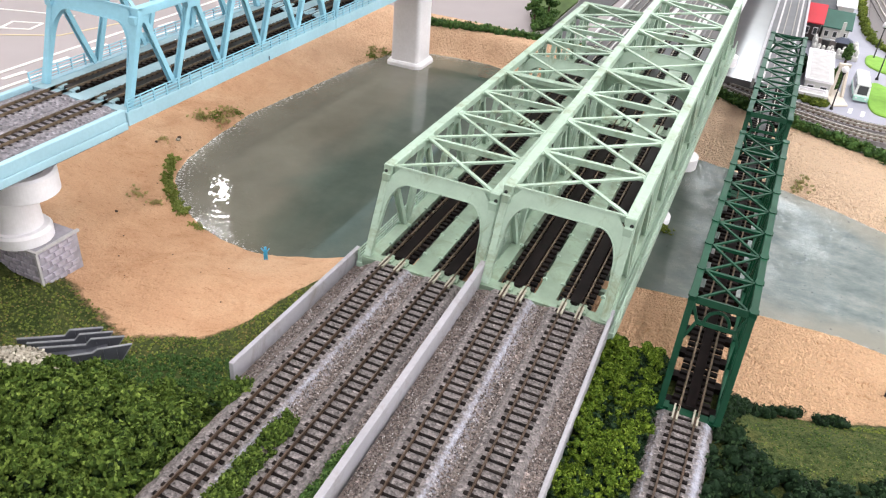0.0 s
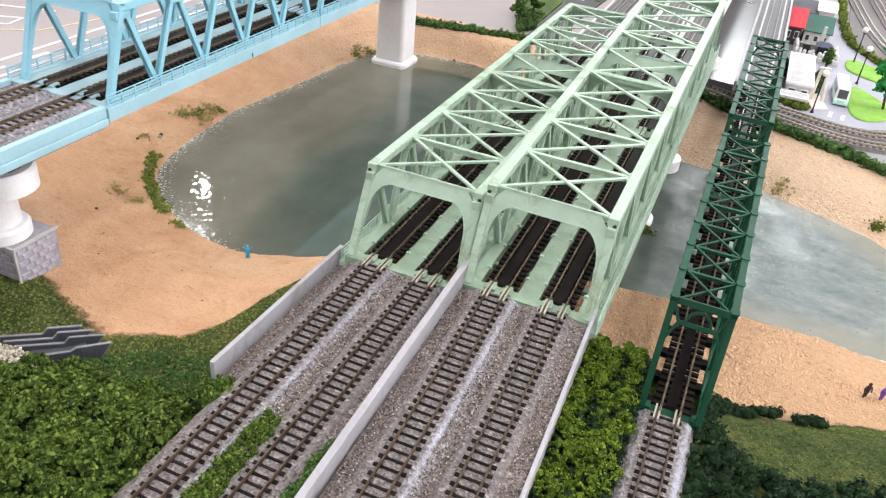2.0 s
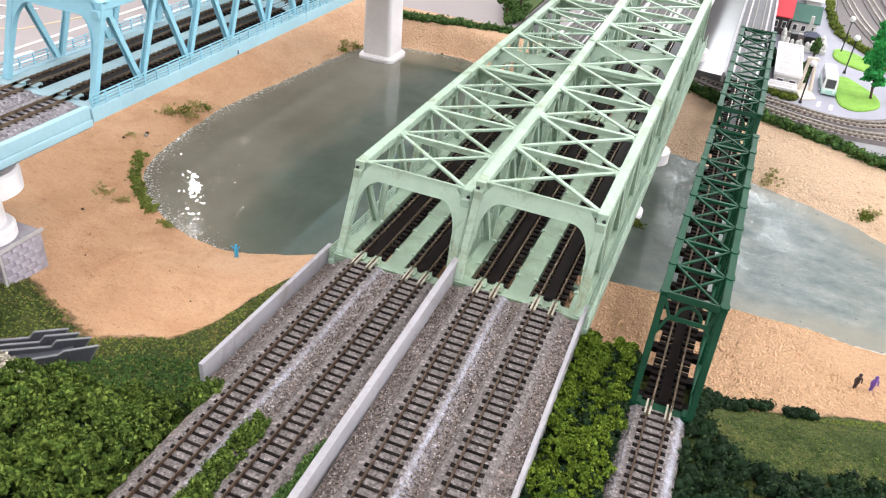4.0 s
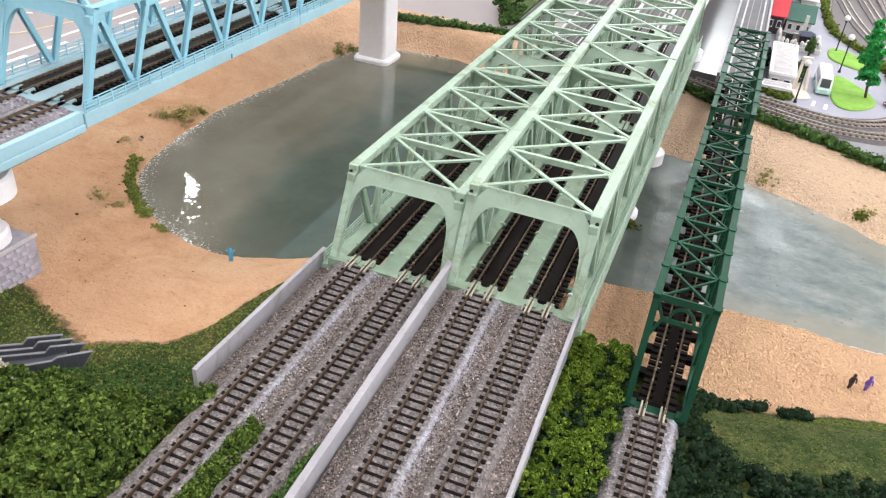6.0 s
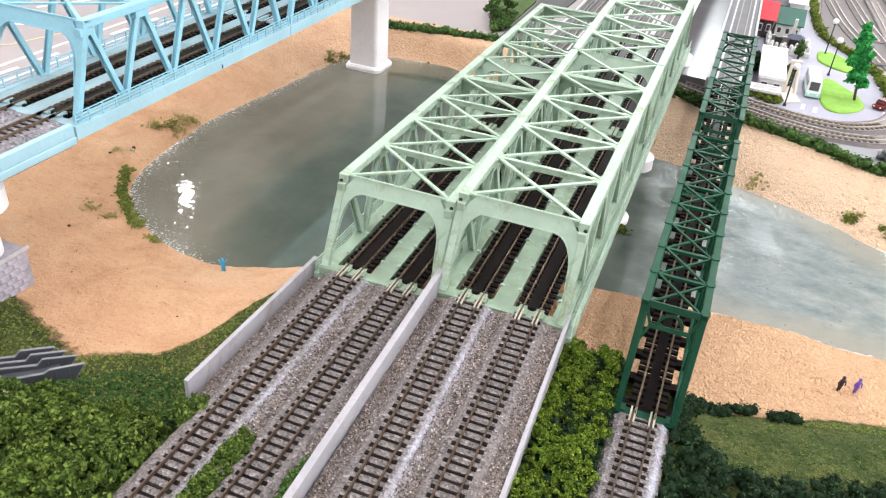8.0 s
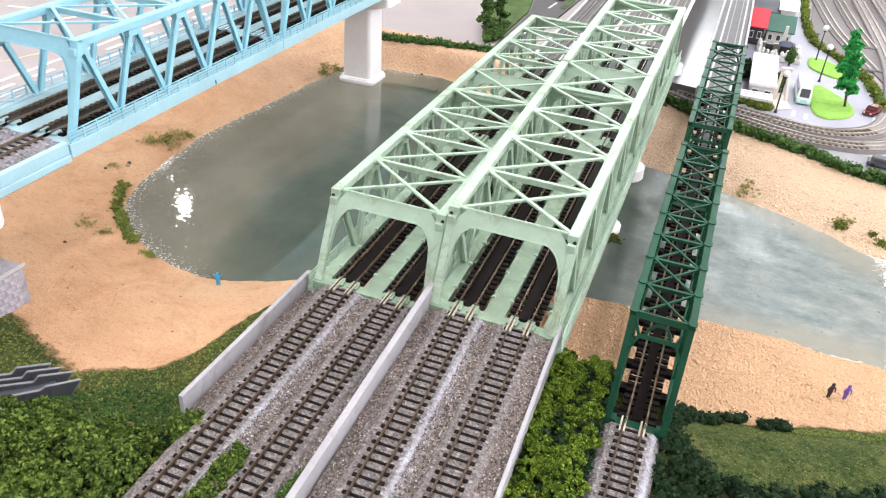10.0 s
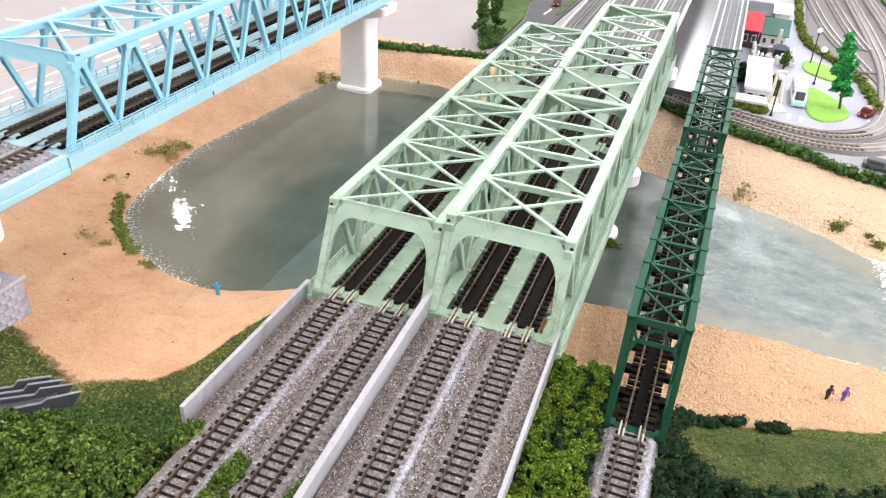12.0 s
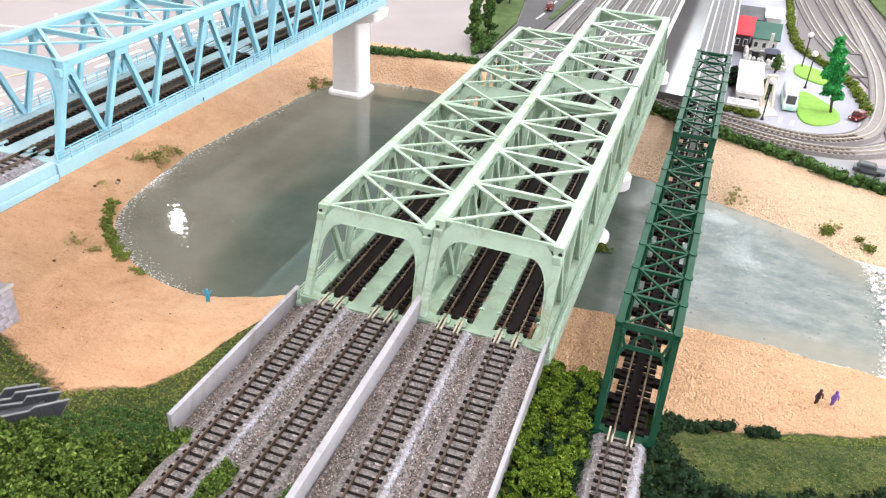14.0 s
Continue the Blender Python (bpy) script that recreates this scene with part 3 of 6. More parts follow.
def roadbed(bm, x, y0, y1, top=-2.1, half=10.5, foot=14.5, low=-5.5):
    """Moulded ballast shoulder under one track."""
    prof = [(-foot, low), (-foot + 1.3, low + 1.2), (-half, top), (-8.5, top), (0, top), (8.5, top), (half, top), (half + 1.3, top - 1.1), (foot - 1.3, low + 1.2), (foot, low)]
    n = max(2, int((y1 - y0) / 8))
    rows = [[bm.verts.new((x + px, y0 + (y1 - y0) * k / n, pz)) for px, pz in prof] for k in range(n + 1)]
    for a, b in zip(rows, rows[1:]):
        for i in range(len(prof) - 1):
            bm.faces.new((a[i], a[i + 1], b[i + 1], b[i]))
        bm.faces.new((a[-1], a[0], b[0], b[-1]))
    bm.faces.new(rows[0])
    bm.faces.new(rows[-1][::-1])
    return bm


def dust(ob, right, left):
    """White glue dust along the shoulders of a roadbed."""
    me = ob.data
    co = np.zeros(len(me.vertices) * 3, dtype=np.float32)
    me.vertices.foreach_get("co", co)
    co = co.reshape(-1, 3) / MM
    x = co[:, 0]
    wob = 0.9 + 0.12 * np.sin(co[:, 1] * 0.11) + 0.12 * np.sin(co[:, 1] * 0.31 + 1)
    vals = (right * np.exp(-((x - 11.2) / 2.6) ** 2) + left * np.exp(-((x + 11.2) / 2.6) ** 2)) * wob
    me.attributes.new("chalk", "FLOAT", "POINT").data.foreach_set("value", vals.astype(np.float32))


def track(label, m, y0, y1, group="straight tracks", right=0.0, left=0.0):
    """A straight ballasted track along y, railhead at height 0."""
    root = thing("track", label, "railway track", m, group)
    dust(part("roadbed", roadbed(bm_new(), 0, y0, y1), M_BALLAST2, root, "moulded grey ballast roadbed"), right, left)
    for x in (-4.85, 4.85):
        part("rail", rail_bar(bm_new(), x, y0, y1), M_RAIL, root, "brown metal rail")
    k = int((y1 - y0) / PITCH)
    for i in range(k):
        piece("sleeper", SLEEPER, root, at(0, y1 - 2.5 - i * PITCH, 0))
    for x in (-4.85, 4.85):   # fishplates beside the bridge end
        part("rail_joiner", box(box(bm_new(), x - 1.5, x - 0.6, y1 - 6, y1 + 5, -1.8, -0.3), x + 0.6, x + 1.5, y1 - 6, y1 + 5, -1.8, -0.3), M_JOINER, root, "pale metal rail joiner")
    return root




# ---------------------------------------------------------------- double-track truss bridges
PANEL, SPAN, HEAD = 48.35, 247.6, 49.7
TOP0, BOT0, TRUSS = 27.3, 3.1, 34.0


def portal_plate(bm, y_low, y_high, z_low, z_high):
    """Sloping portal with an arched opening and rounded haunches."""
    w, leg, depth, rx, ry = 37.0, 3.2, 9.5, 12.0, 21.0
    h = math.hypot(y_high - y_low, z_high - z_low)
    arch = [(w - leg, 0)]
    for i in range(9):
        a = math.pi / 2 * i / 8
        arch.append((w - 5.6 - rx + rx * math.cos(a), h - depth - ry + ry * math.sin(a)))
    pts = []
    for u, v in [(w - leg, 0)] + arch[1:]:
        pts.append((u, v))
    inner = pts + [(-u, v) for u, v in reversed(pts)]
    dy, dz = (y_high - y_low) / h, (z_high - z_low) / h
    nrm = Vector((0, -dz, dy))

    def at3(u, v, t):
        return Vector((u, y_low + dy * v, z_low + dz * v)) + nrm * t

    n = len(inner)
    outer = []
    for u, v in inner:   # outward partner of each inner point
        if v <= 0.01:
            outer.append((w if u > 0 else -w, 0))
        elif v < h - depth - ry * 0.28:
            outer.append((w if u > 0 else -w, v + 2))
        else:
            outer.append((u * 1.0, h) if abs(u) < w - 5.6 - rx * 0.3 else ((w if u > 0 else -w), h))
    ring = [[bm.verts.new(at3(u, v, t)) for u, v in lst] for lst in (inner, outer) for t in (-0.9, 0.9)]
    i0, i1, o0, o1 = ring
    for k in range(n - 1):
        bm.faces.new((i0[k], i0[k + 1], o0[k + 1], o0[k]))
        bm.faces.new((i1[k + 1], i1[k], o1[k], o1[k + 1]))
        bm.faces.new((i0[k + 1], i0[k], i1[k], i1[k + 1]))
        bm.faces.new((o0[k], o0[k + 1], o1[k + 1], o1[k]))
    bmesh.ops.remove_doubles(bm, verts=bm.verts, dist=0.001)
    return bm


def arch_rim(bm, y_low, y_high, z_low, z_high):
    """A narrow flange that follows the arched opening of a portal and its top edge."""
    w, leg, depth, rx, ry = 37.0, 3.2, 9.5, 12.0, 21.0
    h = math.hypot(y_high - y_low, z_high - z_low)
    dy, dz = (y_high - y_low) / h, (z_high - z_low) / h
    curve = [(w - leg, 0)] + [(w - 5.6 - rx + rx * math.cos(math.pi / 2 * i / 10), h - depth - ry + ry * math.sin(math.pi / 2 * i / 10)) for i in range(11)]
    curve = curve + [(-u, v) for u, v in reversed(curve)]
    pts = [Vector((u, y_low + dy * v, z_low + dz * v)) for u, v in curve]
    for p, q in zip(pts, pts[1:]):
        beam(bm, p, q, 0.7, 3.4, (0, -dz, dy))
    beam(bm, Vector((-w, y_low + dy * (h - 0.4), z_low + dz * (h - 0.4))), Vector((w, y_low + dy * (h - 0.4), z_low + dz * (h - 0.4))), 0.8, 3.4, (0, -dz, dy))
    return bm


def double_truss(label, m, main, deck, joint, group, chord=12.5, foot=BOT0, sink=0.0):
    """One 248 mm double-track through truss span; railhead at height 0; joint: laterals reach the next span."""
    root = thing("truss_bridge", label, "railway bridge", m, group)
    fascia = M_PALEBLUE if main is M_BLUE else main
    tops = [TOP0 + PANEL * k for k in range(5)]
    bots = [BOT0 + PANEL * k for k in range(6)]
    ends = {0: foot, 5: BOT0 + PANEL * 5 - foot + BOT0}
    zt, zb = HEAD - 2.6, -5.0
    # deck: end sills, centre walkway, side walkways and cross girders
    d = -sink
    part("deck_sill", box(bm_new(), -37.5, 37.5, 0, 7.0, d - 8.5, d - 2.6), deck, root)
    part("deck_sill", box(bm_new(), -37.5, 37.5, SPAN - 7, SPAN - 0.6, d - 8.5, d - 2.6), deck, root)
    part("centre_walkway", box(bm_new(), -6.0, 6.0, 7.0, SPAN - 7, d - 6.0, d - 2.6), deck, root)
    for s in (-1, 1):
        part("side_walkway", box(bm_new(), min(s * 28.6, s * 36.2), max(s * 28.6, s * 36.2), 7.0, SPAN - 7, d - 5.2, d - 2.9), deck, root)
        part("bottom_chord", box(bm_new(), min(s * 32.6, s * 36.8), max(s * 32.6, s * 36.8), 0, SPAN - 0.6, -chord - 2, d - 5.3), main, root, bevel=0.3)
        end = tops[-1] + (SPAN - tops[-1] + tops[0] if joint else 3.0)
        part("top_chord", box(bm_new(), s * TRUSS - 3.0, s * TRUSS + 3.0, tops[0] - 3.0, end, HEAD - 5.0, HEAD), main, root, bevel=0.35)
        for k, y in enumerate(bots):   # web members
            for j in (k - 1, k):
                if 0 <= j < 5:
                    yt = tops[j]
                    if (k == 0 and j == 0) or (k == 5 and j == 4):
                        part("end_post", beam(bm_new(), (s * 34.7, ends[k], -3 - sink), (s * 34.7, yt, zt), 4.4, 4.2, (0, 1, 0.3)), main, root, bevel=0.3)
                    else:
                        web = bm_new()
                        q = 0.07
                        a, b = Vector((s * TRUSS, y + (yt - y) * q, zb)), Vector((s * TRUSS, yt + (y - yt) * q, zt))
                        for o in (-1.5, 1.5):   # two flanges and a thin plate between
                            beam(web, a + Vector((o, 0, 0)), b + Vector((o, 0, 0)), 0.8, 3.3, (0, 1, 0.3))
                        beam(web, a, b, 2.2, 0.8, (0, 1, 0.3))
                        part("diagonal", web, main, root)
        for y in tops:
            part("gusset", slab(bm_new(), [(s * TRUSS - 2.4, y - 6), (s * TRUSS + 2.4, y - 6), (s * TRUSS + 2.4, y + 6), (s * TRUSS - 2.4, y + 6)], HEAD - 9.5, HEAD - 4.9), main, root)
        # outer ledge and the railing that stands on it
        part("ledge", box(bm_new(), min(s * 36.9, s * 41.4), max(s * 36.9, s * 41.4), 0, SPAN - 0.6, -chord - 3.5, -7.6), fascia, root, bevel=0.25)
        rail = bm_new()
        xo = s * 40.6
        for z in (0.0, -2.1, -4.2, -6.3):
            box(rail, xo - 0.3, xo + 0.3, 1, SPAN - 2, z - 0.3, z + 0.3)
        for k in range(22):
            y = 1.5 + (SPAN - 4) * k / 21
            box(rail, xo - 0.4, xo + 0.4, y - 0.45, y + 0.45, -7.7, 0.4)
        part("railing", rail, main, root)
    for y0, y1 in ((ends[0], tops[0]), (ends[5], tops[4])):
        portal = part("portal", portal_plate(bm_new(), y0, y1, -3.0 - (sink if y0 in ends.values() else 0), HEAD - 0.6), main, root)
        part("arch_rim", arch_rim(bm_new(), y0, y1, -3.0 - sink, HEAD - 0.6), main, portal)
    for s in (-1, 1):
        for y in (tops[0], tops[-1]):
            e = -1 if y == tops[0] else 1
            if main is M_GREEN:
                part("bolt", rod(bm_new(), (s * 35.2, y + e * 2.6, HEAD - 4.2), (s * 35.2, y + e * 3.7, HEAD - 4.2), 1.1, 1.1, 8), M_BLACK, root, "dark bolt head")
    # lateral system on top
    nodes = tops + ([tops[0] + SPAN] if joint else [])
    for k, y in enumerate(tops):
        part("strut", box(box(bm_new(), -31, 31, y - 1.2, y + 1.2, HEAD - 2.0, HEAD - 0.8), -31, 31, y - 0.4, y + 0.4, HEAD - 5.0, HEAD - 2.0), main, root)
    for y in tops[1:]:
        for s in (-1, 1):
            arc = [(s * 31.2, y - 7.0), (s * 29.6, y - 3.6), (s * 27.6, y - 2.0), (s * 23.5, y - 1.1), (s * 23.5, y + 1.1), (s * 27.6, y + 2.0), (s * 29.6, y + 3.6), (s * 31.2, y + 7.0)]
            part("corner_plate", slab(bm_new(), arc if s < 0 else arc[::-1], HEAD - 2.4, HEAD - 1.0), main, root)
    for a, b in zip(nodes, nodes[1:]):
        for s in (-1, 1):
            part("lateral_brace", beam(bm_new(), (-s * 31, a + 1, HEAD - 1.3 - 0.25 * s), (s * 31, b - 1, HEAD - 1.3 - 0.25 * s), 2.1, 1.3), main, root)
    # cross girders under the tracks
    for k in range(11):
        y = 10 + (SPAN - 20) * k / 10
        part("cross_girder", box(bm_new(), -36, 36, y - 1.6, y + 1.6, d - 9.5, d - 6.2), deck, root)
    tab = mesh_of(box(box(bm_new(), -1.2, 1.2, -0.9, 0.9, -0.6, 0.9), -0.7, 0.7, -0.6, 0.6, 0.9, 1.3), "walkway_tab", main)
    for x in (-28.9, -5.4, 5.4, 28.9) if main is M_GREEN else ():
        for k in range(9):
            piece("walkway_tab", tab, root, at(x, 22 + k * 25.4, d - 2.8))
    # tracks in the deck
    k_sleepers = int((SPAN - 18) / PITCH)
    for c in (-16.5, 16.5):
        for x in (-4.85, 4.85):
            part("rail", rail_bar(bm_new(), c + x, -0.5, SPAN, d), M_RAILTAN, root, "tan metal rail")
            e = 4.0 if sink else 0.0
            part("rail_clip", box(box(bm_new(), c + x - 3.2, c + x + 3.2, e + 1.2, e + 6.2, d - 2.8, d - 1.2), c + x - 2.2, c + x + 2.2, e + 3.6, e + 8.4, d - 3.2, d - 1.0), deck, root)
            if joint:
                part("rail_joiner", box(box(bm_new(), c + x - 3.0, c + x - 0.6, SPAN - 8, SPAN + 8, d - 2.6, d - 0.2), c + x + 0.6, c + x + 3.0, SPAN - 8, SPAN + 8, d - 2.6, d - 0.2), deck, root)
            chairs = bm_new()
            for i in range(k_sleepers + 1):
                y = 9 + i * (SPAN - 18) / k_sleepers
                box(chairs, c + x - 1.25, c + x + 1.25, y - 0.6, y + 0.6, d - 1.65, d - 1.05)
            part("chair_strip", chairs, M_SLEEPER, root)
        part("centre_board", box(bm_new(), c - 3.3, c + 3.3, 8, SPAN - 8, d - 2.4, d - 1.1), M_BOARD, root, "dark brown board between the rails", bevel=0.2)
        bar = bm_new()
        for x in (-6.5, 6.5):
            box(bar, c + x - 0.7, c + x + 0.7, 7, SPAN - 7, d - 7.0, d - 3.0)
        part("stringer", bar, M_BOARD, root)
        for i in range(k_sleepers + 1):
            piece("sleeper", BRIDGE_SLEEPER, root, at(c, 9 + i * (SPAN - 18) / k_sleepers, d))
    if main is M_BLUE and joint:
        part("peg", box(bm_new(), 41.3, 42.0, 147.5, 148.2, -15.6, -12.6), M_DARKGREY, root, "small dark peg below the ledge")
    return root


LEFT = at(0, 0, 0)
RIGHT = at(77.7, -5.6, 10.3) @ Matrix.Rotation(-0.006, 4, "Z") @ Matrix.Rotation(0.047, 4, "X")
FORE = Matrix.Translation((0, 6.6 * MM, 0))
NEXT = Matrix.Translation((0, SPAN * MM, 0))
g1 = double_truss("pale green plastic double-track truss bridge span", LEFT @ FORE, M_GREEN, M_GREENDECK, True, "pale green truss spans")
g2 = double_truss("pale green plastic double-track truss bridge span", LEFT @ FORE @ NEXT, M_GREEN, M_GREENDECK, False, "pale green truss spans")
copy_thing(g1, RIGHT @ FORE)
copy_thing(g2, RIGHT @ FORE @ NEXT)
BLUE = at(-237.2, -6.75, 65.0)
double_truss("light blue plastic double-track truss bridge span", BLUE, M_BLUE, M_BLUEDECK, True, "light blue truss spans", 13.0, 8.5, 5.0)
double_truss("light blue plastic double-track truss bridge span", BLUE @ NEXT, M_BLUE, M_BLUEDECK, False, "light blue truss spans", 13.0, 8.5, 5.0)


# ---------------------------------------------------------------- single-track dark green truss
def single_truss(label, m, group):
    root = thing("truss_bridge", label, "railway bridge", m, group)
    n, p, top, half = 8, 25.75, 54.0, 14.0
    tops = [21 + p * k for k in range(n + 1)]
    bots = [2.0] + tops + [246.0]
    main = M_DARKGREEN
    for s in (-1, 1):
        part("top_chord", box(bm_new(), s * half - 1.8, s * half + 1.8, tops[0] - 2, tops[-1] + 2, top - 3.4, top), main, root, bevel=0.2)
        part("bottom_chord", box(bm_new(), s * half - 1.6, s * half + 1.6, 0, 247.4, -9, -3), main, root, bevel=0.2)
        part("end_post", beam(bm_new(), (s * half, 2, -3), (s * half, tops[0], top - 2), 3.2, 3.4, (0, 1, 0.3)), main, root, bevel=0.2)
        part("end_post", beam(bm_new(), (s * half, 246, -3), (s * half, tops[-1], top - 2), 3.2, 3.4, (0, 1, 0.3)), main, root, bevel=0.2)
        for k, y in enumerate(tops):
            part("post", box(bm_new(), s * half - 1.0, s * half + 1.0, y - 0.9, y + 0.9, -3, top - 3), main, root)
            plate_pts = [(s * half + u * 2.2, y + v * 2.7) for u, v in ((-1, -0.45), (-0.5, -1), (0.5, -1), (1, -0.45), (1, 0.45), (0.5, 1), (-0.5, 1), (-1, 0.45))]
            part("gusset", slab(bm_new(), plate_pts, top - 0.6, top + 0.5), main, root)
            if k < n:
                a, b = ((y, -3), (tops[k + 1], top - 3)) if k % 2 == 0 else ((y, top - 3), (tops[k + 1], -3))
                part("diagonal", beam(bm_new(), (s * half, a[0], a[1]), (s * half, b[0], b[1]), 1.6, 2.2, (0, 1, 0.3)), main, root)
    for k, y in enumerate(tops):
        part("strut", box(bm_new(), -half + 2, half - 2, y - 0.9, y + 0.9, top - 2.6, top - 0.9), main, root)
        if k < n:
            for s in (-1, 1):
                part("lateral_brace", beam(bm_new(), (-s * (half - 3), y + 1, top - 1.4 - 0.2 * s), (s * (half - 3), tops[k + 1] - 1, top - 1.4 - 0.2 * s), 1.1, 1.0), main, root)
    for y0, y1 in ((2.0, tops[0]), (246.0, tops[-1])):   # portal bracing: a second strut and curved knees
        def pp(x, h):
            f = h / (top + 3)
            return (x, y0 + (y1 - y0) * f, -3 + h)
        bm = bm_new()
        beam(bm, pp(-half, top + 1), pp(half, top + 1), 1.6, 3.4, (0, 0.3, 1))
        beam(bm, pp(-half + 5, top - 9), pp(half - 5, top - 9), 1.2, 2.2, (0, 0.3, 1))
        for s in (-1, 1):
            beam(bm, pp(s * (half - 1), top), pp(s * (half - 5), top - 9), 1.1, 1.4, (0, 0.3, 1))
            beam(bm, pp(s * (half - 5), top - 9), pp(s * (half - 1), top - 18), 1.1, 1.4, (0, 0.3, 1))
        last = None
        for i in range(9):
            a = math.pi * i / 8
            q = pp(6.0 * math.cos(a), top - 8.6 + 6.6 * math.sin(a))
            if last:
                beam(bm, last, q, 1.1, 1.4, (0, 0.3, 1))
            last = q
        part("portal", bm, main, root)
    part("deck_sill", box(bm_new(), -half, half, 0, 5, -7, -2.6), main, root)
    part("deck_sill", box(bm_new(), -half, half, 242.4, 247.4, -7, -2.6), main, root)
    for k in range(12):
        y = 10 + 228 * k / 11
        part("cross_girder", box(bm_new(), -half + 1.6, half - 1.6, y - 2.5, y + 2.5, -7, -3.4), M_BOARD, root, "dark cross girder")
    for x in (-4.85, 4.85):
        part("rail", rail_bar(bm_new(), x, -0.5, 247.6), M_RAILTAN, root, "tan metal rail")
        part("stringer", box(bm_new(), x - 0.9, x + 0.9, 5, 242, -6.8, -3.3), M_BOARD, root)
        part("clip", box(bm_new(), x * 2.3 - 1.2, x * 2.3 + 1.2, 0.5, 5.5, -2.6, -1.2), M_DARKGREEN, root)
    part("centre_board", box(bm_new(), -2.6, 2.6, 6, 241, -2.4, -1.0), M_BOARD, root, "dark board between the rails", bevel=0.2)
    k = 46
    for i in range(k + 1):
        piece("sleeper", BRIDGE_SLEEPER, root, at(0, 7 + i * 233.0 / k, -0.2))
    return root


DARK = at(166, -31, -5) @ Matrix.Rotation(0.027, 4, "X")
d1 = single_truss("dark green plastic single-track truss bridge span", DARK, "dark green truss spans")
copy_thing(d1, DARK @ Matrix.Translation((0, 0.248, 0)))

# ---------------------------------------------------------------- approach tracks, ballast and walls
KINK = Matrix.Rotation(0.022, 4, "Z")
for x in (-16.5, 16.5):
    track("grey-ballasted model railway track with brown rails", LEFT @ at(x, 0, 0), -262, 6.4, right=0.7 if x < 0 else 0.12)
    track("grey-ballasted model railway track with brown rails", RIGHT @ KINK @ at(x, 0, 0), -262, 6.4, right=0.8 if x < 0 else 0.12)
track("grey-ballasted single model railway track", at(165, -31, -5) @ Matrix.Rotation(0.004, 4, "Z"), -160, -0.5, right=0.9, left=0.5)


def ballast_fill(name, m, x0, x1, y0, y1, z, label, chalk, spare=False, fall=0.0):
    """Loose ballast with a lumpy top between tracks and walls."""
    step = 2.6
    xs, ys = np.arange(x0, x1 + 0.1, step), np.arange(y0, y1 + 0.1, step)
    gx, gy = np.meshgrid(xs, ys)
    r = np.random.RandomState(4)
    gz = z + 0.45 * waves(gx, gy, 11, 14) + r.uniform(-0.3, 0.3, gx.shape) - fall * smooth(-27, -40, gx)
    nx, ny = len(xs), len(ys)
    idx = np.arange(nx * ny).reshape(ny, nx)
    faces = np.stack([idx[:-1, :-1], idx[:-1, 1:], idx[1:, 1:], idx[1:, :-1]], -1).reshape(-1, 4)
    mid = np.stack([gx, gy], -1).reshape(-1, 2)[faces].mean(axis=1)
    if spare:   # beyond the wall's end the foliage comes up to the track
        faces = faces[(mid[:, 0] > -30.5) | (mid[:, 1] > -117)]
    me = raw_mesh(name, np.stack([gx, gy, gz], -1).reshape(-1, 3), faces, M_BALLAST, True)
    band = chalk * np.exp(-((gx + 3.0 + 1.2 * waves(gx, gy, 2, 50)) / 3.4) ** 2) * 0.85
    me.attributes.new("chalk", "FLOAT", "POINT").data.foreach_set("value", band.astype(np.float32).ravel())
    ob = new(name, me)
    ob.matrix_basis = m
    return tagged(ob, label, "ballast", kind="stuff")


def loose_stones(m, strips, y0, y1, count, label, seed, fall):
    """Single grains lying on the ballast."""
    r = np.random.RandomState(seed)
    width = np.array([b - a for a, b, _ in strips])
    pick = r.choice(len(strips), count, p=width / width.sum())
    lo, hi, zz = (np.array([t[k] for t in strips])[pick] for k in range(3))
    x, y = r.uniform(lo, hi), r.uniform(y0, y1, count)
    rad = r.uniform(0.32, 0.62, count)
    octa = np.array([(1, 0, 0), (-1, 0, 0), (0, 1, 0), (0, -1, 0), (0, 0, 1), (0, 0, -1)], dtype=float)
    tris = np.array([(0, 2, 4), (2, 1, 4), (1, 3, 4), (3, 0, 4), (2, 0, 5), (1, 2, 5), (3, 1, 5), (0, 3, 5)])
    spin = r.normal(size=(count, 3, 3))
    spin, _ = np.linalg.qr(spin)
    v = np.einsum("nij,kj->nki", spin, octa) * (rad[:, None] * r.uniform(0.6, 1.3, (count, 6)))[:, :, None]
    v = v + np.stack([x, y, zz + rad * 0.3 - fall * smooth(-27, -40, x)], -1)[:, None, :]
    f = tris[None] + (np.arange(count) * 6)[:, None, None]
    ob = new("ballast_grains", raw_mesh("ballast_grains", v.reshape(-1, 3), f.reshape(-1, 3), M_GRAIN))
    ob.matrix_basis = m
    return tagged(ob, label, "ballast", kind="stuff")


def mat_grain():
    n = Nodes("mixed_ballast_grains")
    col = n.ramp(n.island(), (0.0, (0.03, 0.025, 0.024)), (0.2, (0.10, 0.08, 0.073)), (0.55, (0.195, 0.152, 0.137)), (0.85, (0.27, 0.24, 0.23)), (1.0, (0.50, 0.48, 0.48)))
    return n.done(col, 0.7, 0, 0.3)


M_GRAIN = mat_grain()
loose_stones(LEFT, [(-41, -31, -3.4)], -112, 5, 1300, "mixed grey and brown ballast grains beside the wall", 53, 7.0)
loose_stones(LEFT, [(-6, 6, -3.4), (29, 36, -3.6)], -230, 5, 5000, "mixed grey and brown ballast grains between the tracks", 51, 7.0)
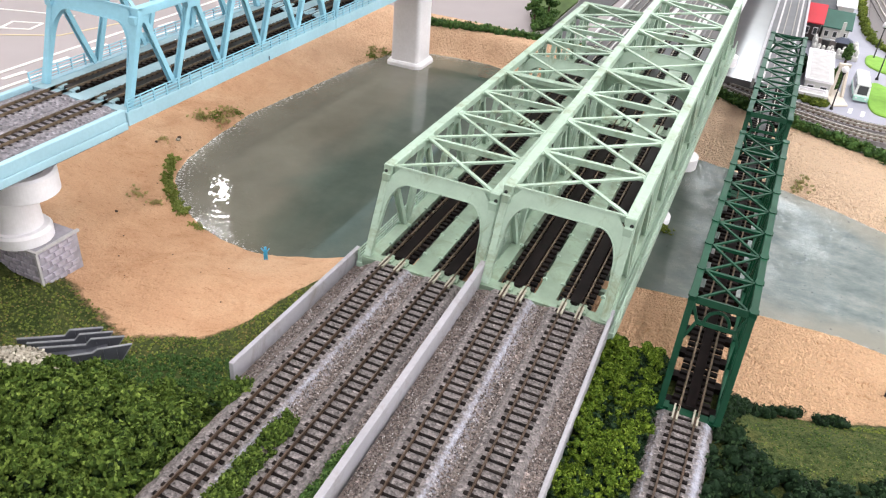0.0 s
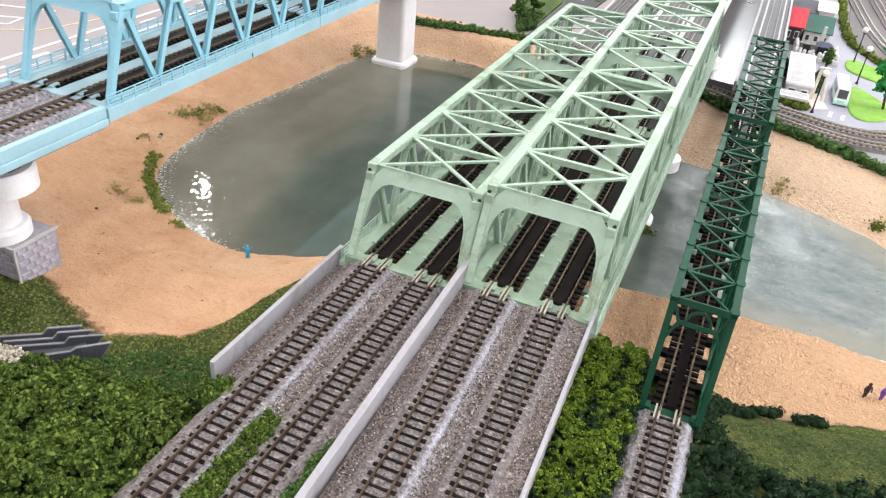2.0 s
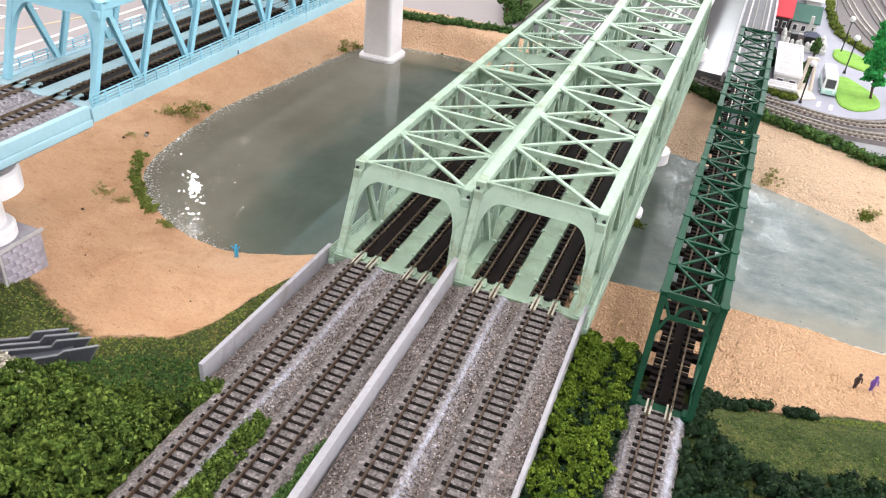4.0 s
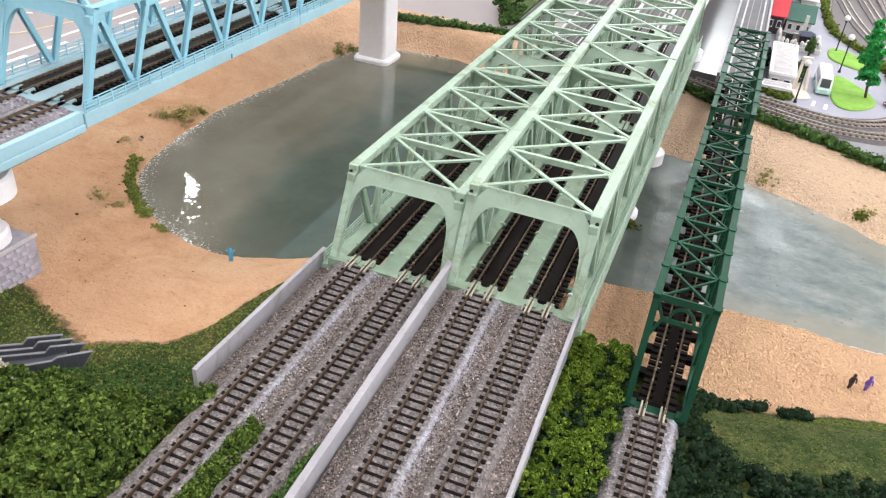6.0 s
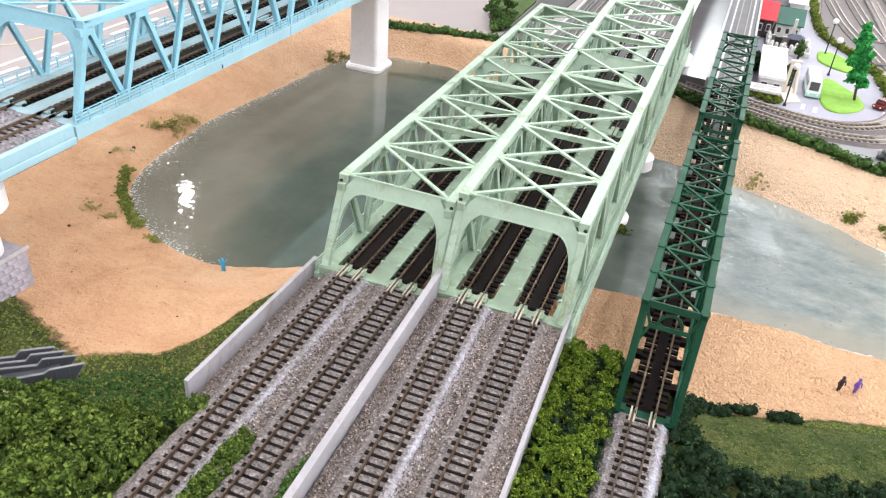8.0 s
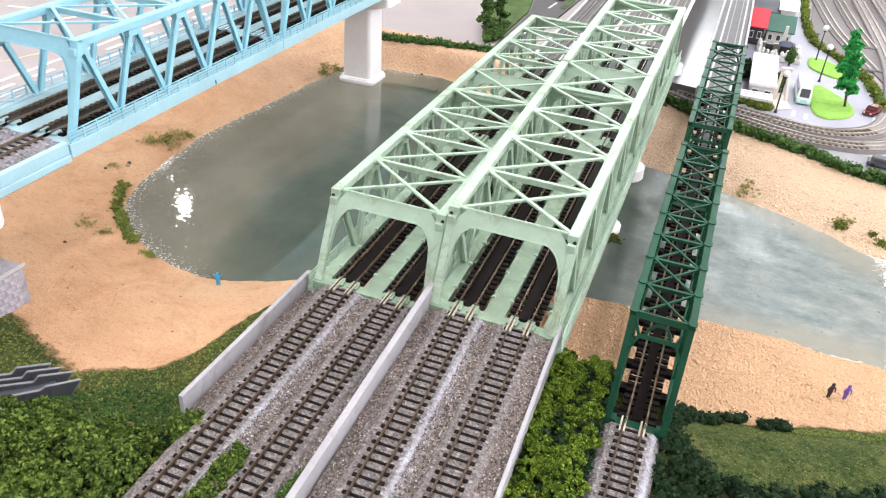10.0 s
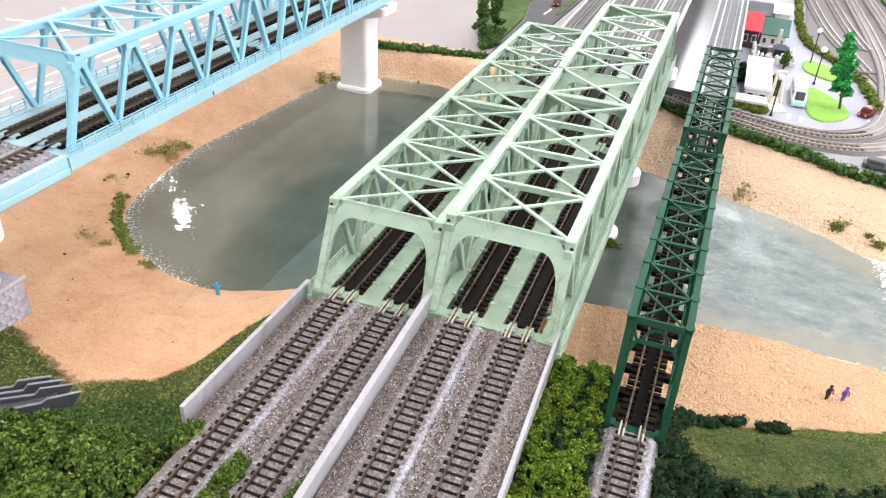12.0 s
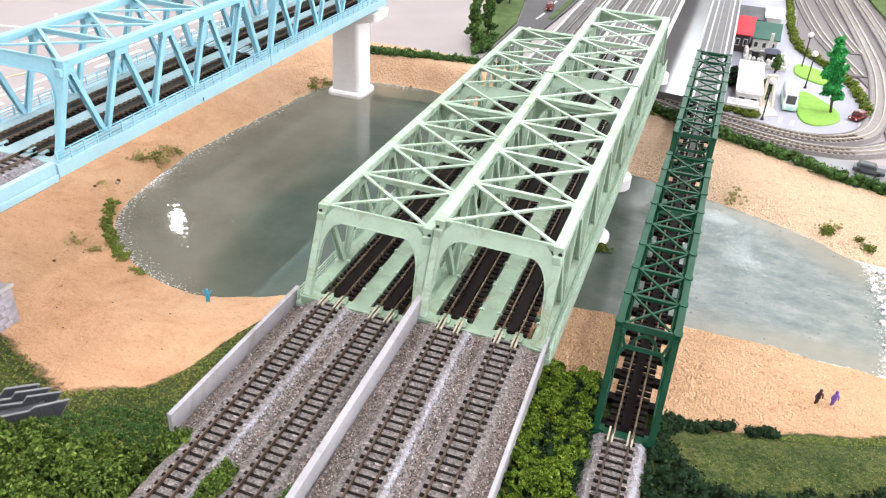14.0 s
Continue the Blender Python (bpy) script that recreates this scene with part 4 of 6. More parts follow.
loose_stones(RIGHT @ KINK, [(-37, -28, -3.4), (-6, 6, -3.4), (28, 37, -3.6)], -230, 5, 7000, "mixed grey and brown ballast grains between the tracks", 52, 2.0)
ballast_fill("ballast", LEFT, -42, 35.5, -262, 6, -3.6, "loose pinkish grey ballast between the tracks", 0.62, True, 7.0)
ballast_fill("ballast", RIGHT @ KINK, -37.5, 38, -262, 6, -3.6, "loose pinkish grey ballast between the tracks", 0.7, False, 2.0)
solid("embankment", box(box(box(bm_new(), -42.5, -30.5, -116, 5.5, -56, -11.6), -30.5, 36, -116, 5.5, -56, -5.0), -30.5, 36, -300, -116, -56, -5.0), M_WALLGREY, "grey block carrying the tracks", "embankment", "structure")
bm = bm_new()
loft(bm, [[(41, 5, -56), (115, 5, -56), (115, 5, 2.0), (41, 5, 2.0)], [(42, -300, -56), (121, -300, -56), (121, -300, -12), (42, -300, -12)]])
solid("embankment_ramp", bm, M_WALLGREY, "grey ramp block carrying the raised tracks", "embankment", "structure")


def wall_strip(name, x0, x1, y0, y1, zlo0, zhi0, zlo1, zhi1, w, label, slant=0.0):
    bm = bm_new()
    loft(bm, [[(x0 - w / 2, y0, zlo0), (x0 + w / 2, y0, zlo0), (x0 + w / 2, y0 + slant, zhi0), (x0 - w / 2, y0 + slant, zhi0)],
              [(x1 - w / 2, y1, zlo1), (x1 + w / 2, y1, zlo1), (x1 + w / 2, y1, zhi1), (x1 - w / 2, y1, zhi1)]])
    return solid(name, bm, M_WALLGREY, label, "retaining wall", bevel=0.25)


wall_strip("retaining_wall", -43.8, -43.8, -112, 14, -45, 0.2, -45, -1.4, 2.6, "pale grey plastic retaining wall beside the tracks")
wall_strip("retaining_wall", 39.6, 39.2, -300, 10, -45, -2.5, -45, 18.0, 3.6, "pale grey plastic wall between the track pairs")
wall_strip("retaining_wall", 122.5, 115.0, -300, 12, -45, -3.5, -45, 10.5, 2.2, "pale grey plastic wall along the raised tracks")


# ---------------------------------------------------------------- foliage
M_SHORE = mat_foliage("mid_green_shore_foam", (0.12, 0.16, 0.034), (0.21, 0.26, 0.06), (0.34, 0.39, 0.12))
M_STRAW = mat_foliage("straw_foam", (0.20, 0.15, 0.06), (0.34, 0.26, 0.11), (0.46, 0.37, 0.18))
M_TUFT = mat_foliage("olive_shore_foam", (0.34, 0.30, 0.12), (0.46, 0.40, 0.18), (0.55, 0.48, 0.25))
def ico_templates(count, seed, jag):
    out = []
    r = np.random.RandomState(seed)
    bm = bmesh.new()
    bmesh.ops.create_icosphere(bm, subdivisions=1, radius=1.0)
    base = np.array([v.co[:] for v in bm.verts])
    faces = np.array([[v.index for v in f.verts] for f in bm.faces])
    bm.free()
    for _ in range(count):
        out.append(base * (1 + r.uniform(-jag, jag, (len(base), 1))) * np.array([1, 1, 0.85]))
    return out, faces


def foam_mesh(name, pts, radii, material, seed=1, flakes=10, jag=0.42, flake=0.33):
    """Clumps of foam foliage: jagged lumps with small leafy flakes standing off them."""
    temps, tf = ico_templates(8, seed, jag)
    r = np.random.RandomState(seed)
    verts, faces, n = [], [], 0
    for p, rad in zip(pts, radii):
        a = r.uniform(0, 2 * math.pi)
        c, s = math.cos(a), math.sin(a)
        v = temps[r.randint(8)] * rad
        v = np.stack([v[:, 0] * c - v[:, 1] * s, v[:, 0] * s + v[:, 1] * c, v[:, 2]], -1) + p
        verts.append(v)
        faces.append(tf + n)
        n += len(v)
    # Low tip value: lumps take the dark colour that stands for gap shade.
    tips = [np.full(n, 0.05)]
    if flakes:
        pts, radii = np.asarray(pts), np.asarray(radii)
        k = len(pts) * flakes
        i = r.randint(0, len(pts), k)
        d = r.normal(size=(k, 3))
        d[:, 2] = np.abs(d[:, 2])
        d /= np.linalg.norm(d, axis=1, keepdims=True)
        c = pts[i] + d * (radii[i] * r.uniform(0.85, 1.35, k))[:, None]
        # each leaflet is a small folded diamond that lies roughly on its lump
        nrm = d + r.normal(size=(k, 3)) * 0.75
        u = np.cross(nrm, r.normal(size=(k, 3)))
        u /= np.linalg.norm(u, axis=1, keepdims=True)
        w = np.cross(nrm, u)
        w /= np.linalg.norm(w, axis=1, keepdims=True)
        s = (radii[i] * flake * r.uniform(0.9, 1.7, k))[:, None]
        fold = d * s * r.uniform(-0.35, 0.5, (k, 1))
        leaf = np.stack([c + u * s, c + w * s * 0.6 + fold, c - u * s * 0.95, c - w * s * 0.55 + fold], 1)
        verts.append(leaf.reshape(-1, 3))
        q = np.arange(k)[:, None] * 4 + n
        faces.append(np.concatenate([q + np.array([0, 1, 2]), q + np.array([0, 2, 3])]))
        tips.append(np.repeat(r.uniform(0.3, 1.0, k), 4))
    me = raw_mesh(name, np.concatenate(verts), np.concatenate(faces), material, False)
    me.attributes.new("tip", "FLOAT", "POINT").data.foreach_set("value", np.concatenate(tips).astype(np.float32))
    return me


def inside(poly, x, y):
    res = np.zeros(x.shape, dtype=bool)
    for (ax, ay), (bx, by) in zip(poly, poly[1:] + poly[:1]):
        res ^= ((ay > y) != (by > y)) & (x < (bx - ax) * (y - ay) / ((by - ay) or 1e-9) + ax)
    return res


def scatter(poly, n, seed):
    r = np.random.RandomState(seed)
    xs, ys = [p[0] for p in poly], [p[1] for p in poly]
    x, y = r.uniform(min(xs), max(xs), n * 4), r.uniform(min(ys), max(ys), n * 4)
    k = inside(poly, x, y)
    return x[k][:n], y[k][:n]


def foam_patch(name, poly, n, r0, r1, lift, material, label, seed, category="foliage", z=None, kind="stuff", bulge=0.0, flakes=16, flake=0.36):
    x, y = scatter(poly, n, seed)
    r = np.random.RandomState(seed + 50)
    base = land(x, y)[0] if z is None else np.full(x.shape, float(z))
    rad = r.uniform(r0, r1, len(x))
    h = base + lift * r.uniform(0.2, 1.0, len(x)) + bulge * (0.5 + 0.5 * waves(x, y, seed, 26))
    return tagged(new(name, foam_mesh(name, np.stack([x, y, h], -1), rad, material, seed, flakes, 0.42, flake)), label, category, kind=kind)


def clump_patch(poly, count, r0, r1, lumps, lump, lift, material, label, seed, category="foliage", flakes=12, flake=0.55, z=None, squash=0.8):
    """Foliage in rounded clumps: each a dome of many small leafy lumps, with dark gaps between the domes."""
    x, y = scatter(poly, count * 3, seed)
    rr = np.random.RandomState(seed + 7)
    keep = []
    for i in range(len(x)):          # domes keep a little apart
        if all((x[i] - x[k]) ** 2 + (y[i] - y[k]) ** 2 > (0.85 * r0) ** 2 for k in keep[-400:]):
            keep.append(i)
        if len(keep) == count:
            break
    x, y = x[keep], y[keep]
    base = land(x, y)[0] if z is None else np.full(x.shape, float(z))
    size = rr.uniform(r0, r1, len(x))
    base = base + lift * rr.uniform(0.1, 1.0, len(x))
    pts, rad = [], []
    for cx, cy, cz, q in zip(x, y, base, size):
        d = rr.normal(size=(lumps, 3))
        d[:, 2] = np.abs(d[:, 2]) * 0.9 - 0.15
        d /= np.linalg.norm(d, axis=1, keepdims=True)
        p = d * q * rr.uniform(0.72, 1.06, (lumps, 1)) * np.array([1, 1, squash]) + np.array([cx, cy, cz])
        pts.append(p)
        rad.append(rr.uniform(lump * 0.7, lump * 1.3, lumps))
    return tagged(new("foliage", foam_mesh("foliage", np.concatenate(pts), np.concatenate(rad), material, seed, flakes, 0.45, flake)), label, category, kind="stuff")


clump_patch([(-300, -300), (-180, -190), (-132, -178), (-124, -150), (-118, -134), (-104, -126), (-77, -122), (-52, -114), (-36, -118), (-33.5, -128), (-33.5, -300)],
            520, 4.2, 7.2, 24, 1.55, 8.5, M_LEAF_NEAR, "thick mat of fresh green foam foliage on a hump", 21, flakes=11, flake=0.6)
# Near-black layer below the hump's clumps: stands in for shade in their gaps.
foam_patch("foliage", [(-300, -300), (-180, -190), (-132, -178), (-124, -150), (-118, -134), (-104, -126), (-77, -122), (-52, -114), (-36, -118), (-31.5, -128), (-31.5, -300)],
           2600, 1.2, 2.4, 3.0, M_LEAF_DARK, "dark green foam layer painting the shade below the clumps", 45, flakes=10, flake=0.4)
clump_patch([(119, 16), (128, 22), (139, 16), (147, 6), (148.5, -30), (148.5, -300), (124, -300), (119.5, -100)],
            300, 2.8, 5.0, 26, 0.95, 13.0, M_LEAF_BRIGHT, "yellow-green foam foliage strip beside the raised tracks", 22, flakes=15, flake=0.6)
# Dark filler below the strip, coloured as the shade between its clumps.
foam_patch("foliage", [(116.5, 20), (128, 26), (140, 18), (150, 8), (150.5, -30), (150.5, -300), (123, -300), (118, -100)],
           1900, 1.1, 2.2, 9.0, M_LEAF_DARK, "dark foam layer painting the shade below the yellow-green foam", 46, flakes=10, flake=0.46)
foam_patch("foliage", [(-2, -125), (5, -127), (6.5, -140), (6, -200), (-4.5, -200), (-4, -140)], 290, 1.2, 2.2, 2.2, M_LEAF_NEAR, "low green foam growing between two tracks", 23, z=-3.4)
foam_patch("foliage", [(33, -122), (35.5, -122), (36.5, -230), (28, -230), (29, -145)], 240, 1.2, 2.0, 2.0, M_LEAF_HEDGE, "low green foam growing along the track wall", 24, z=-4.5)
foam_patch("foliage", [(-41, -119), (-30, -114), (-25.5, -118), (-26, -130), (-41, -128)], 80, 1.8, 3.0, 5, M_LEAF_NEAR, "green foam tuft by the wall end", 25, z=-9)
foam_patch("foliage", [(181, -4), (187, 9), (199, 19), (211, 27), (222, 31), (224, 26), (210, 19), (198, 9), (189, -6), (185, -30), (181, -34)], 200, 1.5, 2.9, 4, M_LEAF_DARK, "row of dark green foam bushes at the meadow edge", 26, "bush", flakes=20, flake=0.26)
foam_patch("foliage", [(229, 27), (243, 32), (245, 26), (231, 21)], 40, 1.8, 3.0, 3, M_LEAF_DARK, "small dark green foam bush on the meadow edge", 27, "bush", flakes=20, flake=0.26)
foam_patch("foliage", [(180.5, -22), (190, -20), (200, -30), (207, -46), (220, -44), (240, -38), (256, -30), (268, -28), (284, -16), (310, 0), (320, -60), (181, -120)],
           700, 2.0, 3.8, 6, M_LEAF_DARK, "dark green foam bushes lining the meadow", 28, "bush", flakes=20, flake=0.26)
foam_patch("foliage", [(-70, 42), (-62, 56), (-46, 40), (-46, -100), (-56, -96), (-66, -40)], 260, 0.6, 1.4, 1, M_SHORE, "sparse green foam along the wall foot", 29)
foam_patch("foliage", [(-235, -62), (-180, -72), (-142, -90), (-119, -80), (-100, -66), (-88, -46), (-80, 0), (-48, 30), (-48, -116), (-100, -124), (-150, -132), (-240, -160)],
           2600, 0.25, 0.7, 0.4, M_SHORE, "sprinkled turf crumbs on the bank", 30, "turf", flakes=8, flake=0.6)
foam_patch("foliage", [(-235, -62), (-180, -72), (-142, -90), (-119, -80), (-100, -66), (-88, -46), (-80, 0), (-48, 30), (-48, -116), (-100, -124), (-150, -132), (-240, -160)],
           900, 0.25, 0.5, 0.4, M_STRAW, "straw-coloured crumbs sprinkled on the turf", 39, "turf", flakes=6, flake=0.6)

MEADOW = [(196, -6), (206, 14), (226, 24), (262, 34), (300, 48), (306, 14), (284, -14), (256, -28), (220, -42), (206, -40)]
foam_patch("foliage", MEADOW, 380, 0.2, 0.4, 0.2, M_SHORE, "sprinkled turf crumbs on the meadow", 61, "turf", flakes=6, flake=0.6)
foam_patch("foliage", MEADOW, 800, 0.2, 0.45, 0.2, M_LEAF_HEDGE, "green turf crumbs on the meadow", 62, "turf", flakes=6, flake=0.6)
foam_patch("foliage", [(232, 22), (262, 36), (300, 54), (320, 64), (322, 54), (300, 42), (262, 26)], 420, 0.25, 0.6, 0.2, M_SHORE, "loose turf crumbs at the edge of the sand", 63, "turf", flakes=6, flake=0.6)
foam_patch("foliage", [(-140, -118), (-124, -106), (-92, -88), (-70, -80), (-50, -76), (-48, -112), (-76, -120), (-110, -128), (-128, -134)], 800, 0.5, 1.2, 1.0, M_LEAF_HEDGE, "dark green moss crumbs below the hump", 40, "turf")


def hedge(name, line, half, height, n, material, label, seed):
    """A clipped foam hedge along a line; the ground under it comes from the land."""
    r = np.random.RandomState(seed)
    pts = np.array(line, dtype=float)
    seg = np.hypot(*np.diff(pts, axis=0).T)
    s = np.concatenate([[0], np.cumsum(seg)])
    t = r.uniform(0, s[-1], n)
    x, y = np.interp(t, s, pts[:, 0]), np.interp(t, s, pts[:, 1])
    x, y = x + r.uniform(-half, half, n), y + r.uniform(-half, half, n)
    z = np.interp(t, s, pts[:, 2]) + r.uniform(0, height, n)
    return tagged(new(name, foam_mesh(name, np.stack([x, y, z], -1), r.uniform(2.6, 4.4, n), material, seed, 7)), label, "hedge")


hedge("hedge", [(-262, 540, -28), (-205, 549, -27), (-160, 557, -27), (-112, 566, -28), (-60, 580, -32)], 4, 5, 330, M_LEAF_HEDGE, "low clipped green hedge on the bank crest", 31)
hedge("hedge", [(90, 578, -48), (144, 537, -48), (200, 511, -48), (229, 499, -48), (263, 483, -48), (300, 458, -48), (352, 440, -48), (440, 424, -48)], 5, 9, 620, M_LEAF_HEDGE, "clipped green hedge along the sandy bank", 32)


def tuft(x, y, size, n, material, label, seed):
    r = np.random.RandomState(seed)
    p = r.normal(size=(n, 3)) * np.array([size, size, size * 0.35])
    z = land(p[:, 0] + x, p[:, 1] + y)[0]
    p[:, 0] += x
    p[:, 1] += y
    p[:, 2] = np.maximum(z, Z_WATER) + np.abs(p[:, 2]) + 0.4
    return tagged(new("grass_tuft", foam_mesh("grass_tuft", p, r.uniform(0.5, 1.1, n) * size / 4.2, material, seed, 12, 0.5, 0.6)), label, "grass tuft", "shore tufts")


def shore_strip(line, half, n, label, seed):
    """A thin row of foam crumbs along the waterline."""
    r = np.random.RandomState(seed)
    pts = np.array(line, dtype=float)
    s = np.concatenate([[0], np.cumsum(np.hypot(*np.diff(pts, axis=0).T))])
    t = r.uniform(0, s[-1], n)
    t = t + 4 * np.sin(t * 0.55 + seed)          # gathers into small clumps
    x, y = np.interp(t, s, pts[:, 0]) + r.normal(size=n) * half, np.interp(t, s, pts[:, 1]) + r.normal(size=n) * half
    z = np.maximum(land(x, y)[0], Z_WATER) + r.uniform(0.2, 1.8, n)
    return tagged(new("grass_tuft", foam_mesh("grass_tuft", np.stack([x, y, z], -1), r.uniform(0.6, 1.4, n), M_SHORE, seed, 10, 0.5, 0.6)), label, "grass tuft", "shore tufts")


shore_strip([(-287, 125), (-280, 110), (-270, 95)], 2.0, 120, "thin green foam tuft along the waterline", 60)
shore_strip([(-266, 91), (-256, 82), (-246, 74)], 2.4, 130, "thin green foam tuft along the waterline", 61)
shore_strip([(-243, 71), (-234, 65), (-222, 58)], 2.2, 120, "thin green foam tuft along the waterline", 62)
_tufts = [(-222, 54, 3.0), (-203, 48, 4), (-196, 45, 3.4), (-311, 214, 5), (-301, 231, 5), (-315, 194, 4), (-308, 204, 5), (-276, 458, 6), (-270, 478, 6),
          (-66, 66, 4), (112, 232, 6), (294, 344, 5), (326, 326, 4.5), (107, 545, 6), (319, 337, 3)]
for i, (x, y, s) in enumerate(_tufts):
    tuft(x, y, s * 0.62, 120 if i > 8 else 40, M_LEAF_OLIVE if i > 8 else M_SHORE, "small green foam tuft at the waterline", 70 + i)
for i, (x, y, s) in enumerate([(-318, 196, 7), (-305, 222, 7), (-302, 206, 8), (-279, 470, 7), (-260, 52, 6), (-243, 52, 5), (-310, 139, 4),  (300, 352, 6), (215, 378, 8)]):
    tuft(x, y, s * 0.7, 30, M_TUFT, "sparse olive foam crumbs on the sand", 90 + i)


def pebbles(name, poly, n, r0, r1, z0, z1, centre, reach, material, label, seed):
    """A heap of gravel."""
    x, y = scatter(poly, n, seed)
    r = np.random.RandomState(seed)
    d = np.hypot(x - centre[0], y - centre[1]) / reach
    z = land(x, y)[0] * 0 + z0 + (z1 - z0) * np.clip(1 - d, 0, 1) + r.uniform(-1, 1, len(x))
    return tagged(new(name, foam_mesh(name, np.stack([x, y, z], -1), r.uniform(r0, r1, len(x)), material, seed, 0, 0.25)), label, "gravel", kind="stuff")


pebbles("gravel_heap", [(-200, -180), (-178, -146), (-152, -132), (-134, -136), (-127, -146), (-133, -176), (-160, -196)], 1900, 0.8, 1.5, -27, -8, (-150, -160), 42, M_GRAVEL, "heap of cream gravel beside the foliage", 41)
_p = np.random.RandomState(8)
bm = bm_new()
for x, y in zip(_p.uniform(-290, -90, 40), _p.uniform(-50, 200, 40)):
    z, _, d = land(np.array([x]), np.array([y]))
    if d[0] > 4:
        s = _p.uniform(0.3, 0.7)
        loft(bm, [[(x + s * a, y + s * b, z[0] + h) for a, b in ((-1, -0.8), (0.9, -1), (1, 0.9), (-0.8, 1))] for h, s in ((-0.4, s), (s * 0.7, s * 0.6))])
tagged(new("crumbs", mesh_of(bm, "crumbs", M_BARK)), "scattered dark crumbs on the sand", "crumbs", kind="stuff")


def rapids():
    """Rows of white moulded foam where the river leaves the layout."""
    r = np.random.RandomState(77)
    pts, rad = [], []
    for row in range(5):
        for k in range(12):
            x, y = 327 + row * 9.0 + r.uniform(-2, 2), 176 + k * 10.5 + (row % 2) * 5 + r.uniform(-2, 2)
            for _ in range(7):
                pts.append((x + r.normal() * 1.6, y + r.normal() * 2.2, Z_WATER + r.uniform(0, 1.8)))
                rad.append(r.uniform(0.8, 1.9))
    me = foam_mesh("rapids", pts, rad, M_FOAM, 78, 0, 0.5)
    return tagged(new("rapids", me), "white moulded foam rapids at the river's end", "rapids", kind="stuff")


M_FOAM = plain("white_resin_foam", (0.72, 0.72, 0.74), 0.3, 0.12, 200)
rapids()


def pebble(x, y, size, material, label, seed):
    """One small stone lying on the sand."""
    r = random.Random(seed)
    z = float(land(np.array([x]), np.array([y]))[0][0])
    rings = [[(x + q * size * math.cos(a * 0.785) * r.uniform(0.85, 1.15), y + q * size * math.sin(a * 0.785) * r.uniform(0.85, 1.15), z + h * size) for a in range(8)] for q, h in ((0.9, -0.3), (1.05, 0.2), (0.75, 0.8), (0.3, 1.05))]
    return solid("pebble", loft(bm_new(), rings), material, label, "pebble", smooth=True, group="pebbles")


pebble(-302, 147, 1.9, M_GRAVEL, "small cream pebble on the sandy bank", 3)
pebble(-304, 151, 1.7, M_BARK, "small dark brown pebble on the sandy bank", 4)
pebble(-312, 131, 1.3, M_BARK, "small dark brown pebble on the sandy bank", 5)
pebble(-176, 520, 1.6, M_BARK, "small dark brown pebble on the steep bank", 6)
pebble(-250, 20, 1.2, M_BARK, "small dark brown pebble on the sandy bank", 7)


# ---------------------------------------------------------------- piers and plinth
def near_pier(m):
    """Two-tier white pier: oval cap with a slot, round shaft, oval foot."""
    root = thing("bridge_pier", "white plastic oval bridge pier on a stone-faced plinth", "bridge pier", m, "bridge piers")
    part("foot", loft(bm_new(), [oval(0, 0, 38, 17.5, 0), oval(0, 0, 38, 17.5, 6.5), oval(0, 0, 36.5, 16, 8.5)]), M_WHITEPL, root)
    part("shaft", loft(bm_new(), [oval(0, 0, 33, 14, 8.3), oval(0, 0, 32, 13.5, 34)]), M_WHITEPL, root)
    part("cap", loft(bm_new(), [oval(0, 0, 32.5, 14, 33.8), oval(0, 0, 50, 18, 34.6), oval(0, 0, 51.5, 19.5, 35.6), oval(0, 0, 51.5, 19.5, 48), oval(0, 0, 50, 18, 49.5)]), M_WHITEPL, root)
    part("slot", box(bm_new(), 38, 45, -4, 4, 49.2, 49.9), M_BLACK, root, "dark slot in the cap")
    for s in (-1, 1):
        part("bearing", box(bm_new(), s * 26 - 9, s * 26 + 9, -8, 8, 49.4, 55.6), M_WHITEPL, root)
    return root


near_pier(at(-255, -67, -12))


def slab_ring(hx, hy, z, r=4.5):
    """A rectangle with rounded corners."""
    out = []
    for cx, cy, a0 in ((hx - r, hy - r, 0), (r - hx, hy - r, 90), (r - hx, r - hy, 180), (hx - r, r - hy, 270)):
        for k in range(6):
            a = radians(a0 + 18 * k)
            out.append((cx + r * math.cos(a), cy + r * math.sin(a), z))
    return out


def river_pier(m, height):
    """A square white pier with a flared foot and a wide cap with a lug at its end."""
    root = thing("bridge_pier", "tall white plastic bridge pier standing in the water", "bridge pier", m, "bridge piers")
    part("foot", loft(bm_new(), [slab_ring(22.5, 22, 0, 8), slab_ring(22.5, 22, 4.5, 8), slab_ring(20.5, 20, 7, 7)]), M_WHITEPL, root)
    part("shaft", loft(bm_new(), [slab_ring(17.7, 18, 6.5), slab_ring(17.0, 17.3, height - 14)]), M_WHITEPL, root)
    part("cap", loft(bm_new(), [slab_ring(19, 17.4, height - 14.2), slab_ring(40, 17.8, height - 9), slab_ring(41, 18, height - 1), slab_ring(40, 17, height)]), M_WHITEPL, root)
    for s in (-1, 1):
        part("bearing", box(bm_new(), s * 33 - 7, s * 33 + 7, -7, 7, height, height + 3), M_WHITEPL, root, bevel=0.5)
    return root


